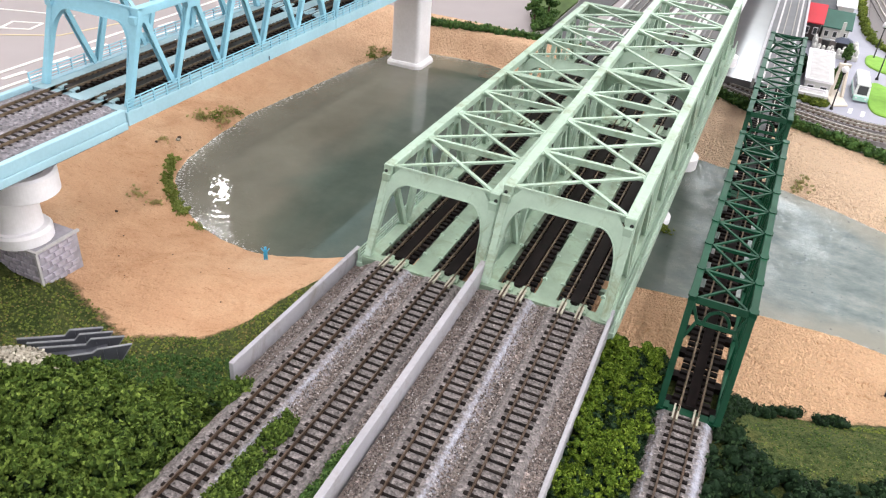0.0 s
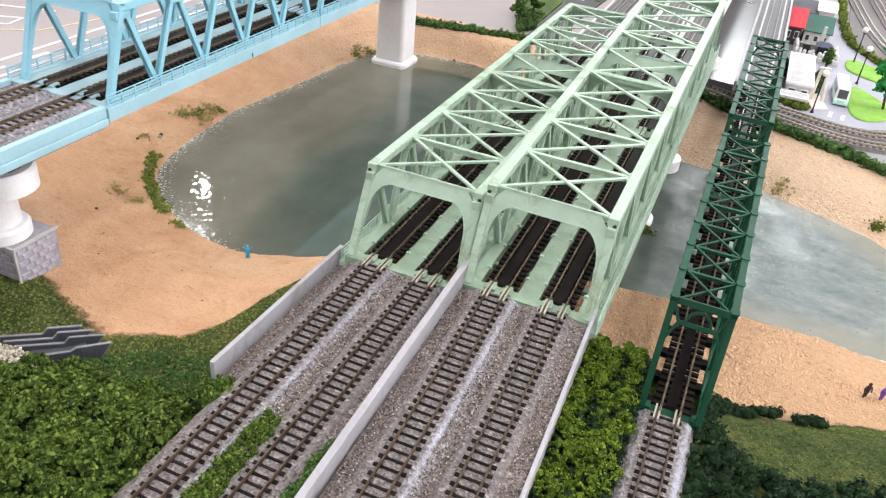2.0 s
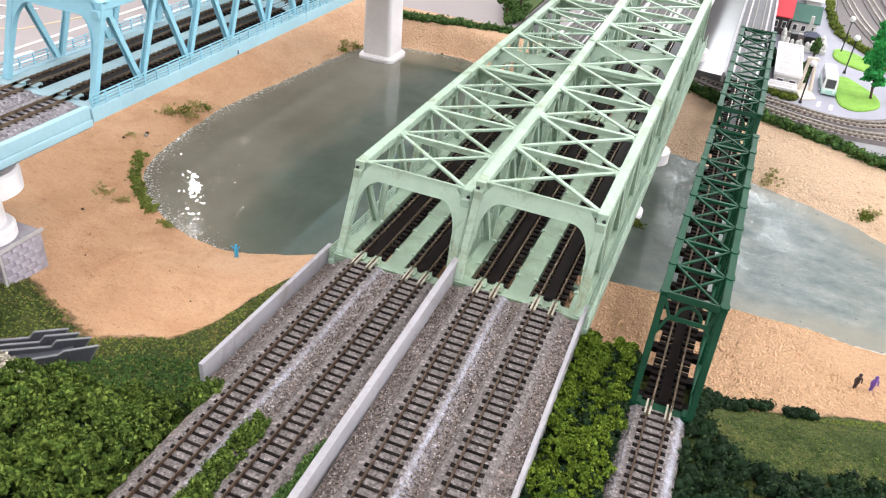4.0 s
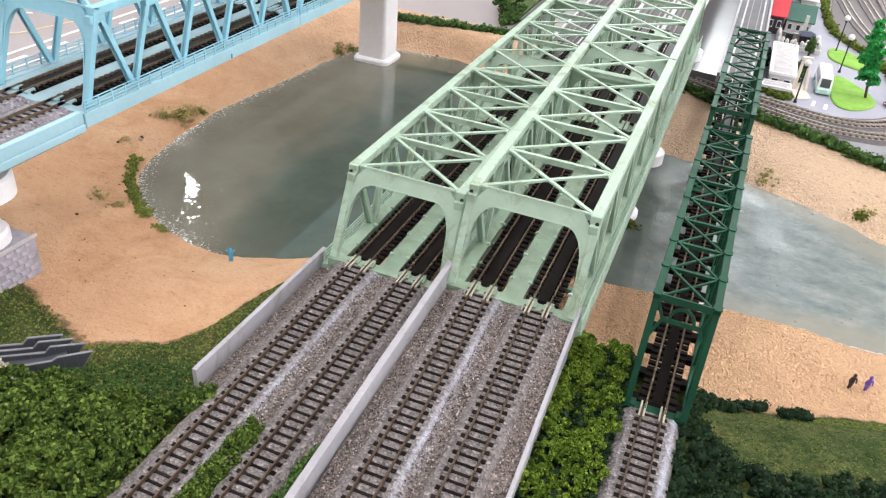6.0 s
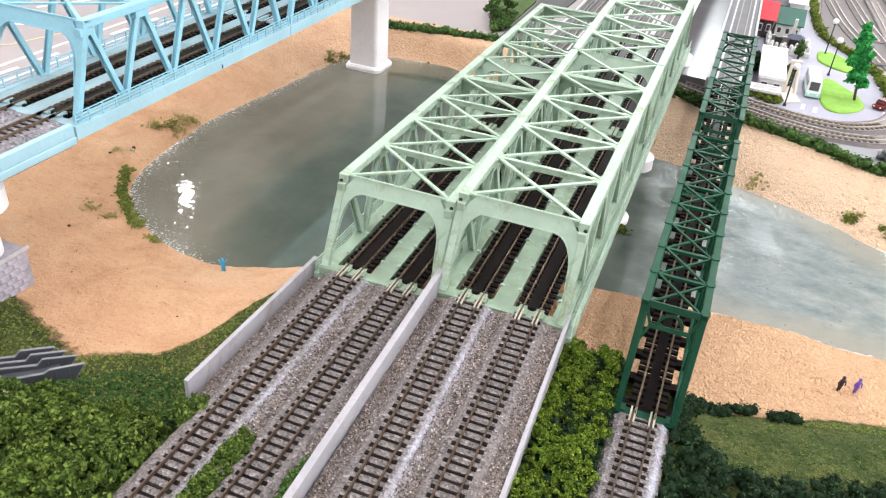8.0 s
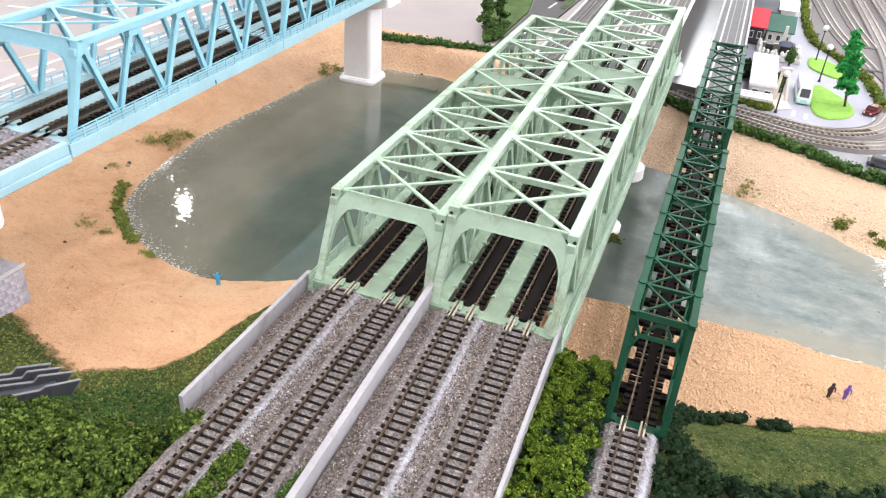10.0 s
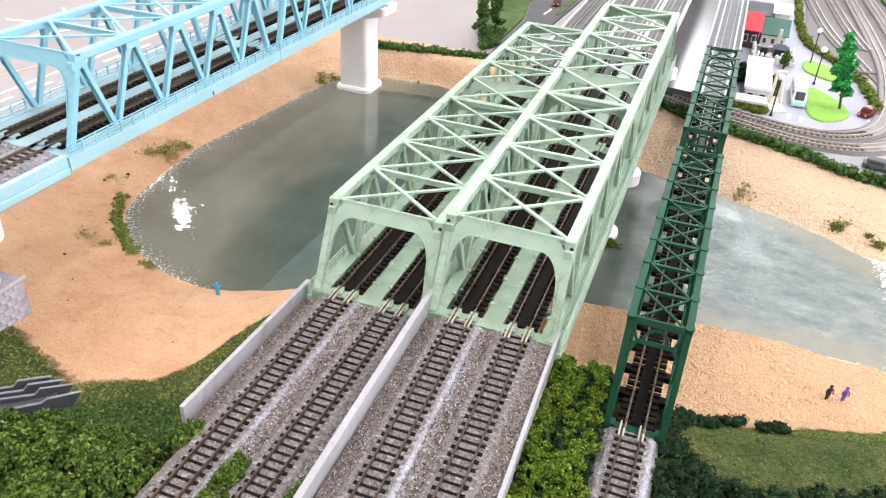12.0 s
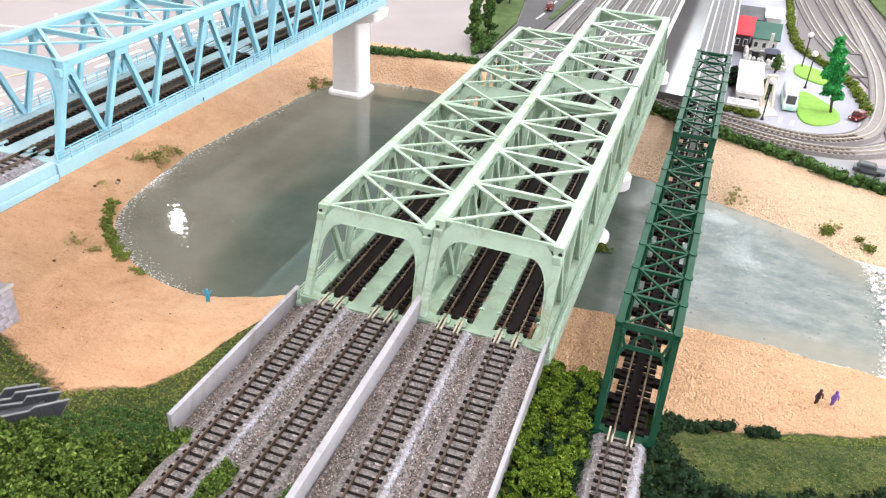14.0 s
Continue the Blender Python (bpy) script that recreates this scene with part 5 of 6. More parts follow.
def tall_pier(m, height, hx, hy, label, lip=14):
    root = thing("bridge_pier", label, "bridge pier", m, "bridge piers")
    part("foot", loft(bm_new(), [oval(0, 0, hx + lip * 0.36, hy + lip * 0.28, 0), oval(0, 0, hx + lip * 0.36, hy + lip * 0.28, 5), oval(0, 0, hx + lip * 0.2, hy + lip * 0.18, 7)]), M_WHITEPL, root)
    part("shaft", loft(bm_new(), [oval(0, 0, hx, hy, 6.5), oval(0, 0, hx - 2, hy - 1, height - 14)]), M_WHITEPL, root)
    part("cap", loft(bm_new(), [oval(0, 0, hx - 1, hy, height - 14.2), oval(0, 0, hx + lip, hy + 2, height - 9), oval(0, 0, hx + lip, hy + 2, height)]), M_WHITEPL, root)
    part("bearing", box(bm_new(), hx - 8, hx + 6, -7, 7, height, height + 2.5), M_WHITEPL, root)
    return root


river_pier(at(-233, 472, Z_WATER - 1), 102)
for x, y, h in ((0, 254, 42), (78, 249, 62), (0, 500, 43), (78, 495, 74)):
    tall_pier(at(x, y, Z_WATER - 1), h, 34, 12, "white plastic bridge pier under the truss joint")
for y in (217, 464):
    tall_pier(at(166, y, Z_WATER - 1), 37 + 0.027 * y, 10, 6, "white plastic bridge pier under the single track", 2)


def plinth():
    """Square plinth faced with stone blocks, pale arrises along its edges."""
    root = thing("stone_plinth", "mauve-grey stone block plinth under the white pier", "plinth")
    x0, x1, y0, y1, z0, z1 = -296, -213, -78, -45, -44, -12
    part("core", box(bm_new(), x0 + 1, x1 - 1, y0 + 1, y1 - 1, z0, z1 - 0.4), M_MORTAR, root)
    cap = bm_new()
    for b in ((x1 - 1.4, x1 + 0.4, y0, y1 + 0.4, z1 - 1.2, z1 + 0.4), (x0, x1 - 1.4, y0 - 0.4, y0 + 1.4, z1 - 1.2, z1 + 0.4), (x1 - 1.2, x1 + 0.3, y0 - 0.3, y0 + 1.2, z0, z1 - 1.2)):
        box(cap, *b)
    part("arris", cap, M_CAP, root, "pale worn stone edge")
    r = random.Random(5)
    w, h, j = 7.2, 4.3, 0.4
    block_x = mesh_of(loft(bm_new(), [[(-0.8, -w / 2 + j / 2, -h / 2 + j / 2), (-0.8, w / 2 - j / 2, -h / 2 + j / 2), (-0.8, w / 2 - j / 2, h / 2 - j / 2), (-0.8, -w / 2 + j / 2, h / 2 - j / 2)],
                                      [(0.7, -w / 2 + 1, -h / 2 + 0.9), (0.7, w / 2 - 1, -h / 2 + 0.9), (0.7, w / 2 - 1, h / 2 - 0.9), (0.7, -w / 2 + 1, h / 2 - 0.9)]]), "stone", M_STONE)
    rows = int((z1 - z0 - 1.5) / h)
    for k in range(rows):
        z = z1 - 1.6 - h * (k + 0.5)
        off = w / 2 if k % 2 else 0
        n = int((y1 - y0 - 2) / w)
        for i in range(n):
            y = y0 + 1.6 + w * (i + 0.5) + off
            if y < y1 - w / 2:
                piece("stone", block_x, root, at(x1 - 0.9 + r.uniform(-0.2, 0.3), y, z, 0, 0, r.uniform(-2, 2)))
        n = int((x1 - x0 - 2) / w)
        for i in range(n):
            x = x1 - 1.6 - w * (i + 0.5) - off
            if x > x0 + w / 2:
                piece("stone", block_x, root, at(x, y0 + 0.9 + r.uniform(-0.3, 0.2), z, 0, 0, -90 + r.uniform(-2, 2)))


plinth()


def stairs_block():
    """Four stepped side walls in dark grey plastic, half sunk in the bank, with pale copings."""
    root = thing("concrete_stairs", "dark grey plastic stairway pieces half buried in the turf", "stairs", at(-125.6, -100.8, -24) @ Matrix.Rotation(radians(38), 4, "Z"))
    for dx, o, turn in ((4.5, -7.3, 7), (0, 0, 0), (-6.3, 5, 0), (-12, 9.6, 0)):
        step = 1.6 if turn else 3.4
        prof = [(-44, -17), (-11, -17), (0, 0), (-17, 0.2), (-20, -step), (-44, -step + 0.6)]
        spin = Matrix.Translation((dx, o, 0)) @ Matrix.Rotation(radians(turn), 4, "Z")
        bm = bm_new()
        loft(bm, [[tuple(spin @ Vector((x, s * 0.7, z))) for x, z in prof] for s in (-1, 1)])
        for x in (-8, -14.5, -27, -35):
            p, q = spin @ Vector((x, -0.8, -16)), spin @ Vector((x, -0.8, -0.6 if x > -17 else -step - 1))
            beam(bm, tuple(p), tuple(q), 0.5, 0.5)
        part("side_wall", bm, M_DARKGREY, root)
        edge = bm_new()
        for (xa, za), (xb, zb) in zip(prof[1:], prof[2:]):
            beam(edge, tuple(spin @ Vector((xa, 0, za + 0.15))), tuple(spin @ Vector((xb, 0, zb + 0.15))), 1.5, 0.5)
        part("coping", edge, M_DARKEDGE, root, "paler worn coping")
    part("tread_slab", loft(bm_new(), [[(-43, -6.4, -16), (-43, 9, -16), (-43, 9, -5.6), (-43, -6.4, -6.2)], [(-20, -6.4, -16), (-20, 9, -16), (-20, 9, -5.2), (-20, -6.4, -5.6)], [(-9, -6.4, -16), (-9, 3, -16), (-9, 3, -3), (-9, -6.4, -3.6)]]), M_DARKGREY, root)


stairs_block()


# ---------------------------------------------------------------- blue approach viaduct
VIADUCT_SLEEPER = mesh_of(box(box(bm_new(), -3.4, 3.4, -1.0, 1.0, -2.6, -1.75), -7.6, 7.6, -0.8, 0.8, -2.6, -1.85), "sleeper", M_SLEEPER)


def viaduct():
    root = thing("girder_viaduct", "pale blue plastic girder viaduct with ballasted double track", "railway viaduct", BLUE)
    y0 = -330
    for s in (-1, 1):
        part("girder", box(bm_new(), min(s * 36.4, s * 40.4), max(s * 36.4, s * 40.4), y0, -0.4, -13.5, -5.8), M_PALEBLUE, root, bevel=0.4)
        part("flange", box(bm_new(), min(s * 36.4, s * 41.2), max(s * 36.4, s * 41.2), y0, -0.4, -18.5, -13.6), M_PALEBLUE, root, bevel=0.4)
    part("slab", box(bm_new(), -36.4, 36.4, y0, -0.4, -21.5, -9.4), M_BALLAST3, root, "lilac-grey ballasted slab")
    for c in (-16.5, 16.5):
        part("roadbed", roadbed(bm_new(), c, y0, 0, -6.9, 10.5, 16.4, -9.6), M_BALLAST3, root, "moulded lilac-grey ballast roadbed")
        for x in (-4.85, 4.85):
            part("rail", rail_bar(bm_new(), c + x, y0, 4, -5.0), M_RAILTAN, root, "tan metal rail")
        for i in range(50):
            piece("sleeper", VIADUCT_SLEEPER, root, at(c, -3 - i * PITCH, -4.9))


viaduct()


# ---------------------------------------------------------------- small dolls on the sand
def doll(x, y, h, body, label, lean=0.0, arms=False):
    """A tiny moulded figure in one mesh: two legs, coat, head, arms hanging or raised."""
    bm = bm_new()
    k = h / 11.0

    def tilt(z):
        return lean * z * 0.1 * k

    for s in (-1, 1):
        rod(bm, (s * 0.75 * k + tilt(0), s * 0.35 * k, 0), (s * 0.6 * k + tilt(4.6), 0, 4.8 * k), 0.62 * k, 0.8 * k, 7)
        rod(bm, (s * 0.8 * k, s * 0.35 * k - 0.9 * k, 0.35 * k), (s * 0.75 * k, s * 0.35 * k + 0.3 * k, 0.45 * k), 0.4 * k, 0.5 * k, 6)
    rings = []
    for z, rx, ry in ((3.6, 1.55, 1.0), (4.6, 1.6, 1.1), (6.2, 1.35, 0.95), (7.7, 1.75, 1.0), (8.4, 1.35, 0.8), (8.75, 0.55, 0.5)):
        rings.append([(math.cos(a * math.pi / 5) * rx * k + tilt(z), math.sin(a * math.pi / 5) * ry * k, z * k) for a in range(10)])
    loft(bm, rings)
    head = []
    for z, r in ((8.6, 0.45), (9.0, 0.85), (9.7, 1.05), (10.4, 0.95), (10.85, 0.6), (11.0, 0.2)):
        head.append([(math.cos(a * math.pi / 5) * r * k + tilt(z), math.sin(a * math.pi / 5) * r * k, z * k) for a in range(10)])
    loft(bm, head)
    for s in (-1, 1):
        if arms:
            rod(bm, (s * 1.4 * k, 0, 7.6 * k), (s * 2.9 * k, -0.3, 9.8 * k), 0.48 * k, 0.36 * k, 7)
        else:
            rod(bm, (s * 1.55 * k + tilt(7.8), 0, 7.8 * k), (s * 2.35 * k + tilt(6), -0.3 * k, 6.0 * k), 0.5 * k, 0.44 * k, 7)
            rod(bm, (s * 2.35 * k + tilt(6), -0.3 * k, 6.1 * k), (s * 1.9 * k + tilt(4.4), -1.2 * k, 4.5 * k), 0.44 * k, 0.36 * k, 7)
    ob = solid("doll", bm, body, label, "doll", smooth=True, group="small dolls")
    z = float(land(np.array([x]), np.array([y]))[0][0])
    ob.matrix_basis = at(x, y, z - 0.3, 0, 0, 25)


M_DOLLBLUE = plain("blue_doll_plastic", (0.05, 0.36, 0.62), 0.4)
M_DOLLDARK = plain("dark_brown_doll_plastic", (0.035, 0.02, 0.025), 0.4)
M_DOLLVIOLET = plain("violet_doll_plastic", (0.14, 0.07, 0.34), 0.4)
doll(-131, 36, 11, M_DOLLBLUE, "small blue plastic doll at the waterline", 0, True)
doll(271, 83, 11, M_DOLLDARK, "small dark brown plastic doll on the sand", 0.6)
doll(280, 85, 11, M_DOLLVIOLET, "small violet plastic doll on the sand", 0.6)


# ---------------------------------------------------------------- beyond the bridges: lines running on
def slab_line(m, y0, y1, drop, label, right=36.0):
    """Double track on a thin grey deck with white parapets, carried by a block under its middle."""
    root = thing("track_viaduct", label, "railway viaduct", m, "track viaducts")
    part("slab", box(bm_new(), -34, right - 2, y0, y1, -9, -2.4), M_SLAB, root)
    part("core", box(bm_new(), -30, 12, y0 + 40, y1, -drop, -9), M_ASPHALT, root, "dark supporting block")
    for x in (-35.0, right - 0.9):
        part("parapet", box(bm_new(), x - 0.9, x + 0.9, y0, y1, -9, 0.5), M_WHITEPL, root, bevel=0.25)
    part("kerb", box(bm_new(), -2.2, 2.2, y0, y1, -2.3, -1.2), M_CAP, root)
    for c in (-16.5, 16.5):
        for x in (-4.85, 4.85):
            part("rail", rail_bar(bm_new(), c + x, y0, y1), M_RAILDULL, root, "dull metal rail")
        for x in (-10.5, 10.5):
            part("edge_strip", box(bm_new(), c + x - 1.0, c + x + 1.0, y0, y1, -2.3, -1.3), M_CAP if x > 0 else M_STRIP, root)
    return root


slab_line(LEFT @ Matrix.Translation((0, 0.502, 0)), 0, 1500, 46, "grey slab double track with white parapets")
slab_line(RIGHT @ Matrix.Translation((0, 0.502, 0)) @ Matrix.Rotation(-0.04, 4, "X"), 0, 1500, 60, "grey slab double track with white parapets", 29.0)


def narrow_line():
    root = thing("track_viaduct", "narrow grey slab line with white parapets", "railway viaduct", at(167, 465, 8.3), "track viaducts")
    part("slab", box(bm_new(), -19, 16, 0, 1500, -9, -2.4), M_SLABGREY, root)
    part("core", box(bm_new(), -12, 9, 40, 1500, -60, -9), M_ASPHALT, root, "dark supporting block")
    for x in (-20.5, 17.5):
        part("parapet", box(bm_new(), x - 1.4, x + 1.4, 0, 1500, -9, 1.0), M_WALLGREY, root, bevel=0.25)
    for x in (-4.85, 4.85):
        part("rail", rail_bar(bm_new(), x, 0, 1500), M_RAILDULL, root, "dull metal rail")
    for x in (-12, 10.5):
        part("edge_strip", box(bm_new(), x - 1, x + 1, 0, 1500, -2.3, -1.0), M_CAP, root)


narrow_line()

plate("road", [(-128, 660), (-112, 626), (-95, 640), (-80, 1000), (-70, 1500), (-130, 1500), (-160, 1005), (-132, 850)], Z_TABLE - 0.6, M_ASPHALT, "grey card road beyond the bank", "road")
M_VERGE = plain("turf_verge", (0.06, 0.10, 0.028), 0.9, 0.35, 60)
plate("verge", [(-143, 662), (-132, 700), (-135, 854), (-162, 1005), (-150, 1500), (-235, 1500), (-205, 978), (-177, 758)], Z_TABLE + 0.6, M_VERGE, "green turf verge beside the road", "verge")
plate("verge", [(-96, 900), (-88, 900), (-74, 1500), (-84, 1500)], Z_TABLE + 0.6, M_VERGE, "narrow green verge between road and railway", "verge")
for i in range(7):
    y = 700 + i * 95
    plate("lane_dash", [(-112 - i, y), (-109 - i, y), (-106 - i, y + 40), (-109 - i, y + 40)], Z_TABLE - 0.2, M_LINEWHITE, "white lane dash painted on the road", "road marking", thick=0.3)
plate("glossy_road", [(70, 606), (150, 596), (150, 900), (146, 1500), (84, 1500)], -36, M_GLOSSROAD, "shiny grey road board between the lines", "road", thick=11)
plate("plaza", [(169, 604), (205, 590), (262, 566), (300, 566), (345, 610), (362, 700), (330, 850), (290, 900), (275, 985), (280, 1500), (169, 1500)], Z_TABLE, M_PLAZA, "lilac-grey card station plaza", "pavement")
plate("yard", [(366, 560), (1000, 560), (1000, 1420), (296, 1420), (280, 990), (306, 895), (352, 850), (372, 760)], Z_TABLE - 0.8, M_YARD, "pinkish ballasted railway yard", "ground")
plate("back_board", [(282, 1390), (1000, 1390), (1000, 1420), (282, 1420)], 60, M_WHITEWALL, "white board behind the yard", "wall", thick=110)
plate("side_road", [(240, 470), (300, 440), (420, 405), (700, 380), (700, 540), (330, 512), (272, 505)], Z_TABLE + 0.2, M_SHEENROAD, "grey card road outside the curve", "road")


# ---------------------------------------------------------------- tracks that cross behind the bank
def spline(pts, step):
    p = np.array(pts, dtype=float)
    out = []
    q = np.vstack([2 * p[0] - p[1], p, 2 * p[-1] - p[-2]])
    for a, b, c, d in zip(q, q[1:], q[2:], q[3:]):
        for t in np.linspace(0, 1, 24, endpoint=False):
            out.append(0.5 * (2 * b + (c - a) * t + (2 * a - 5 * b + 4 * c - d) * t * t + (3 * b - a - 3 * c + d) * t ** 3))
    out = np.array(out + [p[-1]])
    s = np.concatenate([[0], np.cumsum(np.hypot(*np.diff(out, axis=0).T))])
    u = np.arange(0, s[-1], step)
    return np.stack([np.interp(u, s, out[:, 0]), np.interp(u, s, out[:, 1])], -1)


def sweep(bm, line, off, w, z0, z1):
    """A low bar that follows a line at a sideways distance."""
    tan = np.gradient(line, axis=0)
    tan /= np.linalg.norm(tan, axis=1, keepdims=True)
    nrm = np.stack([-tan[:, 1], tan[:, 0]], -1)
    a, b = line + nrm * (off - w / 2), line + nrm * (off + w / 2)
    last = None
    for p, q in zip(a, b):
        ring = [bm.verts.new((*p, z0)), bm.verts.new((*q, z0)), bm.verts.new((*q, z1)), bm.verts.new((*p, z1))]
        if last:
            for i in range(4):
                bm.faces.new((last[i], last[(i + 1) % 4], ring[(i + 1) % 4], ring[i]))
        else:
            bm.faces.new(ring[::-1])
        last = ring
    bm.faces.new(last)
    return bm


PALE_SLEEPER = mesh_of(box(bm_new(), -8.4, 8.4, -1.5, 1.5, 0, 1.0), "sleeper", M_BARK)


def curved_track(pts, label, sleepers):
    root = thing("curved_track", label, "railway track", None, "crossing tracks")
    line = spline(pts, 6.0)
    z = Z_TABLE + 0.4
    part("roadbed", sweep(bm_new(), line, 0, 25, z - 3, z + 1.6), M_PALEBED, root, "pale roadbed")
    for o in (-4.85, 4.85):
        part("rail", sweep(bm_new(), line, o, 1.1, z + 1.7, z + 4.0), M_RAILPALE, root, "bright metal rail")
    for o in (-11.5, 11.5):
        part("edge_strip", sweep(bm_new(), line, o, 1.6, z + 1.5, z + 2.3), M_YARD, root, "pale roadbed edge")
    for a, b in zip(line[:sleepers], line[1:]):
        d = math.degrees(math.atan2(b[1] - a[1], b[0] - a[0])) - 90
        piece("sleeper", PALE_SLEEPER, root, at(a[0], a[1], z + 1.5, 0, 0, d))


curved_track([(-60, 664), (20, 626), (105, 586), (148, 564), (199, 547), (235, 533), (282, 524), (332, 538), (378, 584), (402, 660), (412, 800), (415, 960), (410, 1101), (399, 1300), (394, 1390)], "outer curved track with pale roadbed behind the bank", 70)
curved_track([(-40, 694), (20, 656), (107, 612), (155, 592), (203, 573), (262, 556), (306, 562), (346, 602), (368, 690), (379, 800), (382, 900), (377, 1060), (366, 1280), (361, 1390)], "inner curved track with pale roadbed behind the bank", 70)


def yard_track(pts):
    root = thing("yard_track", "straight pale track in the railway yard", "railway track", None, "yard tracks")
    line = spline(pts, 20)
    z = Z_TABLE - 0.8
    part("roadbed", sweep(bm_new(), line, 0, 24, z - 1, z + 1.6), M_YARD, root)
    for o in (-4.85, 4.85):
        part("rail", sweep(bm_new(), line, o, 1.7, z + 1.6, z + 4.0), M_RAILPALE, root, "bright metal rail")
    return root


yard_track([(292, 1385), (298, 1235), (318, 1030), (343, 900), (360, 815)])
yard_track([(327, 1385), (333, 1260), (350, 1060), (366, 940)])
yard_track([(430, 1385), (438, 1240), (452, 1000), (470, 760)])
plate("yard_verge", [(416, 1385), (421, 1300), (432, 1180), (520, 900), (600, 900), (600, 1385)], Z_TABLE + 3.5, M_VERGE, "green turf verge beside the yard", "verge", thick=6)
hedge("hedge", [(273, 1380, -48), (273, 1250, -48), (272, 1060, -48), (277, 960, -48), (288, 908, -48), (314, 860, -48), (344, 775, -48), (353, 690, -48), (349, 655, -48)], 4, 8, 520, M_LEAF_OLIVE, "low olive-green hedge round the plaza", 33)

for pts in ([(275, 700), (273, 640), (277, 612), (287, 603), (299, 606), (314, 622), (321, 640), (317, 668), (305, 690), (289, 716), (280, 718)],
            [(275, 842), (273, 800), (281, 784), (300, 768), (314, 764), (318, 790), (312, 822), (290, 842)]):
    for _ in range(3):      # rounded corners
        pts = [q for (ax, ay), (bx, by) in zip(pts, pts[1:] + pts[:1]) for q in ((ax * 0.75 + bx * 0.25, ay * 0.75 + by * 0.25), (ax * 0.25 + bx * 0.75, ay * 0.25 + by * 0.75))]
    mx, my = sum(p[0] for p in pts) / len(pts), sum(p[1] for p in pts) / len(pts)
    rings = [[(mx + (x - mx) * k, my + (y - my) * k, Z_TABLE + h) for x, y in pts] for k, h in ((1.06, -0.5), (1.06, 1.2), (1.02, 2.2), (0.97, 2.5))]
    solid("lawn", loft(bm_new(), rings), M_LAWN, "bright green felt lawn island on the plaza", "lawn", "structure")
for x, y in ((253, 600), (266, 597), (341, 626), (355, 653)):
    plate("lane_dash", [(x - 2, y - 9), (x + 2, y - 9), (x + 4, y + 9), (x, y + 9)], Z_TABLE + 0.4, M_LINEWHITE, "white stop line painted on the plaza", "road marking", thick=0.4)


# ---------------------------------------------------------------- plaza furniture
def globe_lamp(x, y, h, tilt=0.0):
    root = thing("street_lamp", "black street lamp with a white globe", "street lamp", at(x, y, Z_TABLE + 0.3, 0, tilt, 0), "plaza lamps")
    part("base", rod(bm_new(), (0, 0, 0), (0, 0, 3), 2.2, 1.4, 10), M_BLACK, root)
    part("post", rod(bm_new(), (0, 0, 2.8), (0, 0, h - 5), 0.9, 0.7, 8), M_BLACK, root)
    bm = bm_new()
    bmesh.ops.create_icosphere(bm, subdivisions=2, radius=3.9, matrix=Matrix.Translation((0, 0, h)))
    part("globe", bm, M_WHITEPL, root, "white globe", smooth=True)
    part("collar", rod(bm_new(), (0, 0, h - 5.2), (0, 0, h - 3.2), 1.4, 2.0, 10), M_BLACK, root)


globe_lamp(285, 740, 45)
globe_lamp(283, 832, 46)
globe_lamp(234, 592, 46)


def vehicle(x, y, rz, l, w, h, body, label, category, name, low=None, group=""):
    """A small car or van with cabin glass, wheels and lights."""
    root = thing(name, label, category, at(x, y, Z_TABLE + 0.5, 0, 0, rz), group)
    van = h > 12
    sill = h * (0.34 if van else 0.5)
    part("body", loft(bm_new(), [[(-w / 2, -l / 2, 1.2), (w / 2, -l / 2, 1.2), (w / 2, l / 2, 1.2), (-w / 2, l / 2, 1.2)],
                                 [(-w / 2, -l / 2, sill), (w / 2, -l / 2, sill), (w / 2, l / 2, sill), (-w / 2, l / 2, sill)]]), low or body, root, bevel=0.5)
    f, b = (0.46, 0.49) if van else (0.22, 0.40)
    part("cabin", loft(bm_new(), [[(-w / 2, -l * f, sill), (w / 2, -l * f, sill), (w / 2, l * b, sill), (-w / 2, l * b, sill)],
                                  [(-w * 0.44, -l * (f - 0.06), h - 1), (w * 0.44, -l * (f - 0.06), h - 1), (w * 0.44, l * (b - 0.04), h - 1), (-w * 0.44, l * (b - 0.04), h - 1)],
                                  [(-w * 0.36, -l * (f - 0.1), h), (w * 0.36, -l * (f - 0.1), h), (w * 0.36, l * (b - 0.07), h), (-w * 0.36, l * (b - 0.07), h)]]), body, root)
    z0, z1 = sill + 0.5, h - 2.2
    part("windscreen", beam(bm_new(), (0, -l * f + 0.2, z0 + 1), (0, -l * (f - 0.04), z1), w * 0.66, 0.7, (0, 1, 0)), M_GLASSDARK, root, "dark windscreen")
    part("rear_window", beam(bm_new(), (0, l * b - 0.2, z0 + 1), (0, l * (b - 0.03), z1), w * 0.6, 0.7, (0, 1, 0)), M_GLASSDARK, root, "dark rear window")
    for s in (-1, 1):
        part("side_window", box(bm_new(), min(s * w * 0.46, s * w * 0.485), max(s * w * 0.46, s * w * 0.485), -l * (f - 0.1), l * (b - 0.1), z0, z1), M_GLASSDARK, root, "dark side window")
        part("headlight", box(bm_new(), s * w * 0.32 - 1, s * w * 0.32 + 1, -l / 2 - 0.3, -l / 2 + 0.2, sill * 0.55, sill * 0.85), M_WHITEPL, root, "pale headlight")
        for e in (-0.31, 0.31):
            part("wheel", rod(bm_new(), (s * w * 0.38, l * e, 1.9), (s * w * 0.52, l * e, 1.9), 2.0, 2.0, 12), M_BLACK, root)
    return root


vehicle(263, 668, 1, 66, 16, 20, M_CARWHITE, "white and mint toy minibus parked on the plaza", "minibus", "minibus", M_CARMINT)
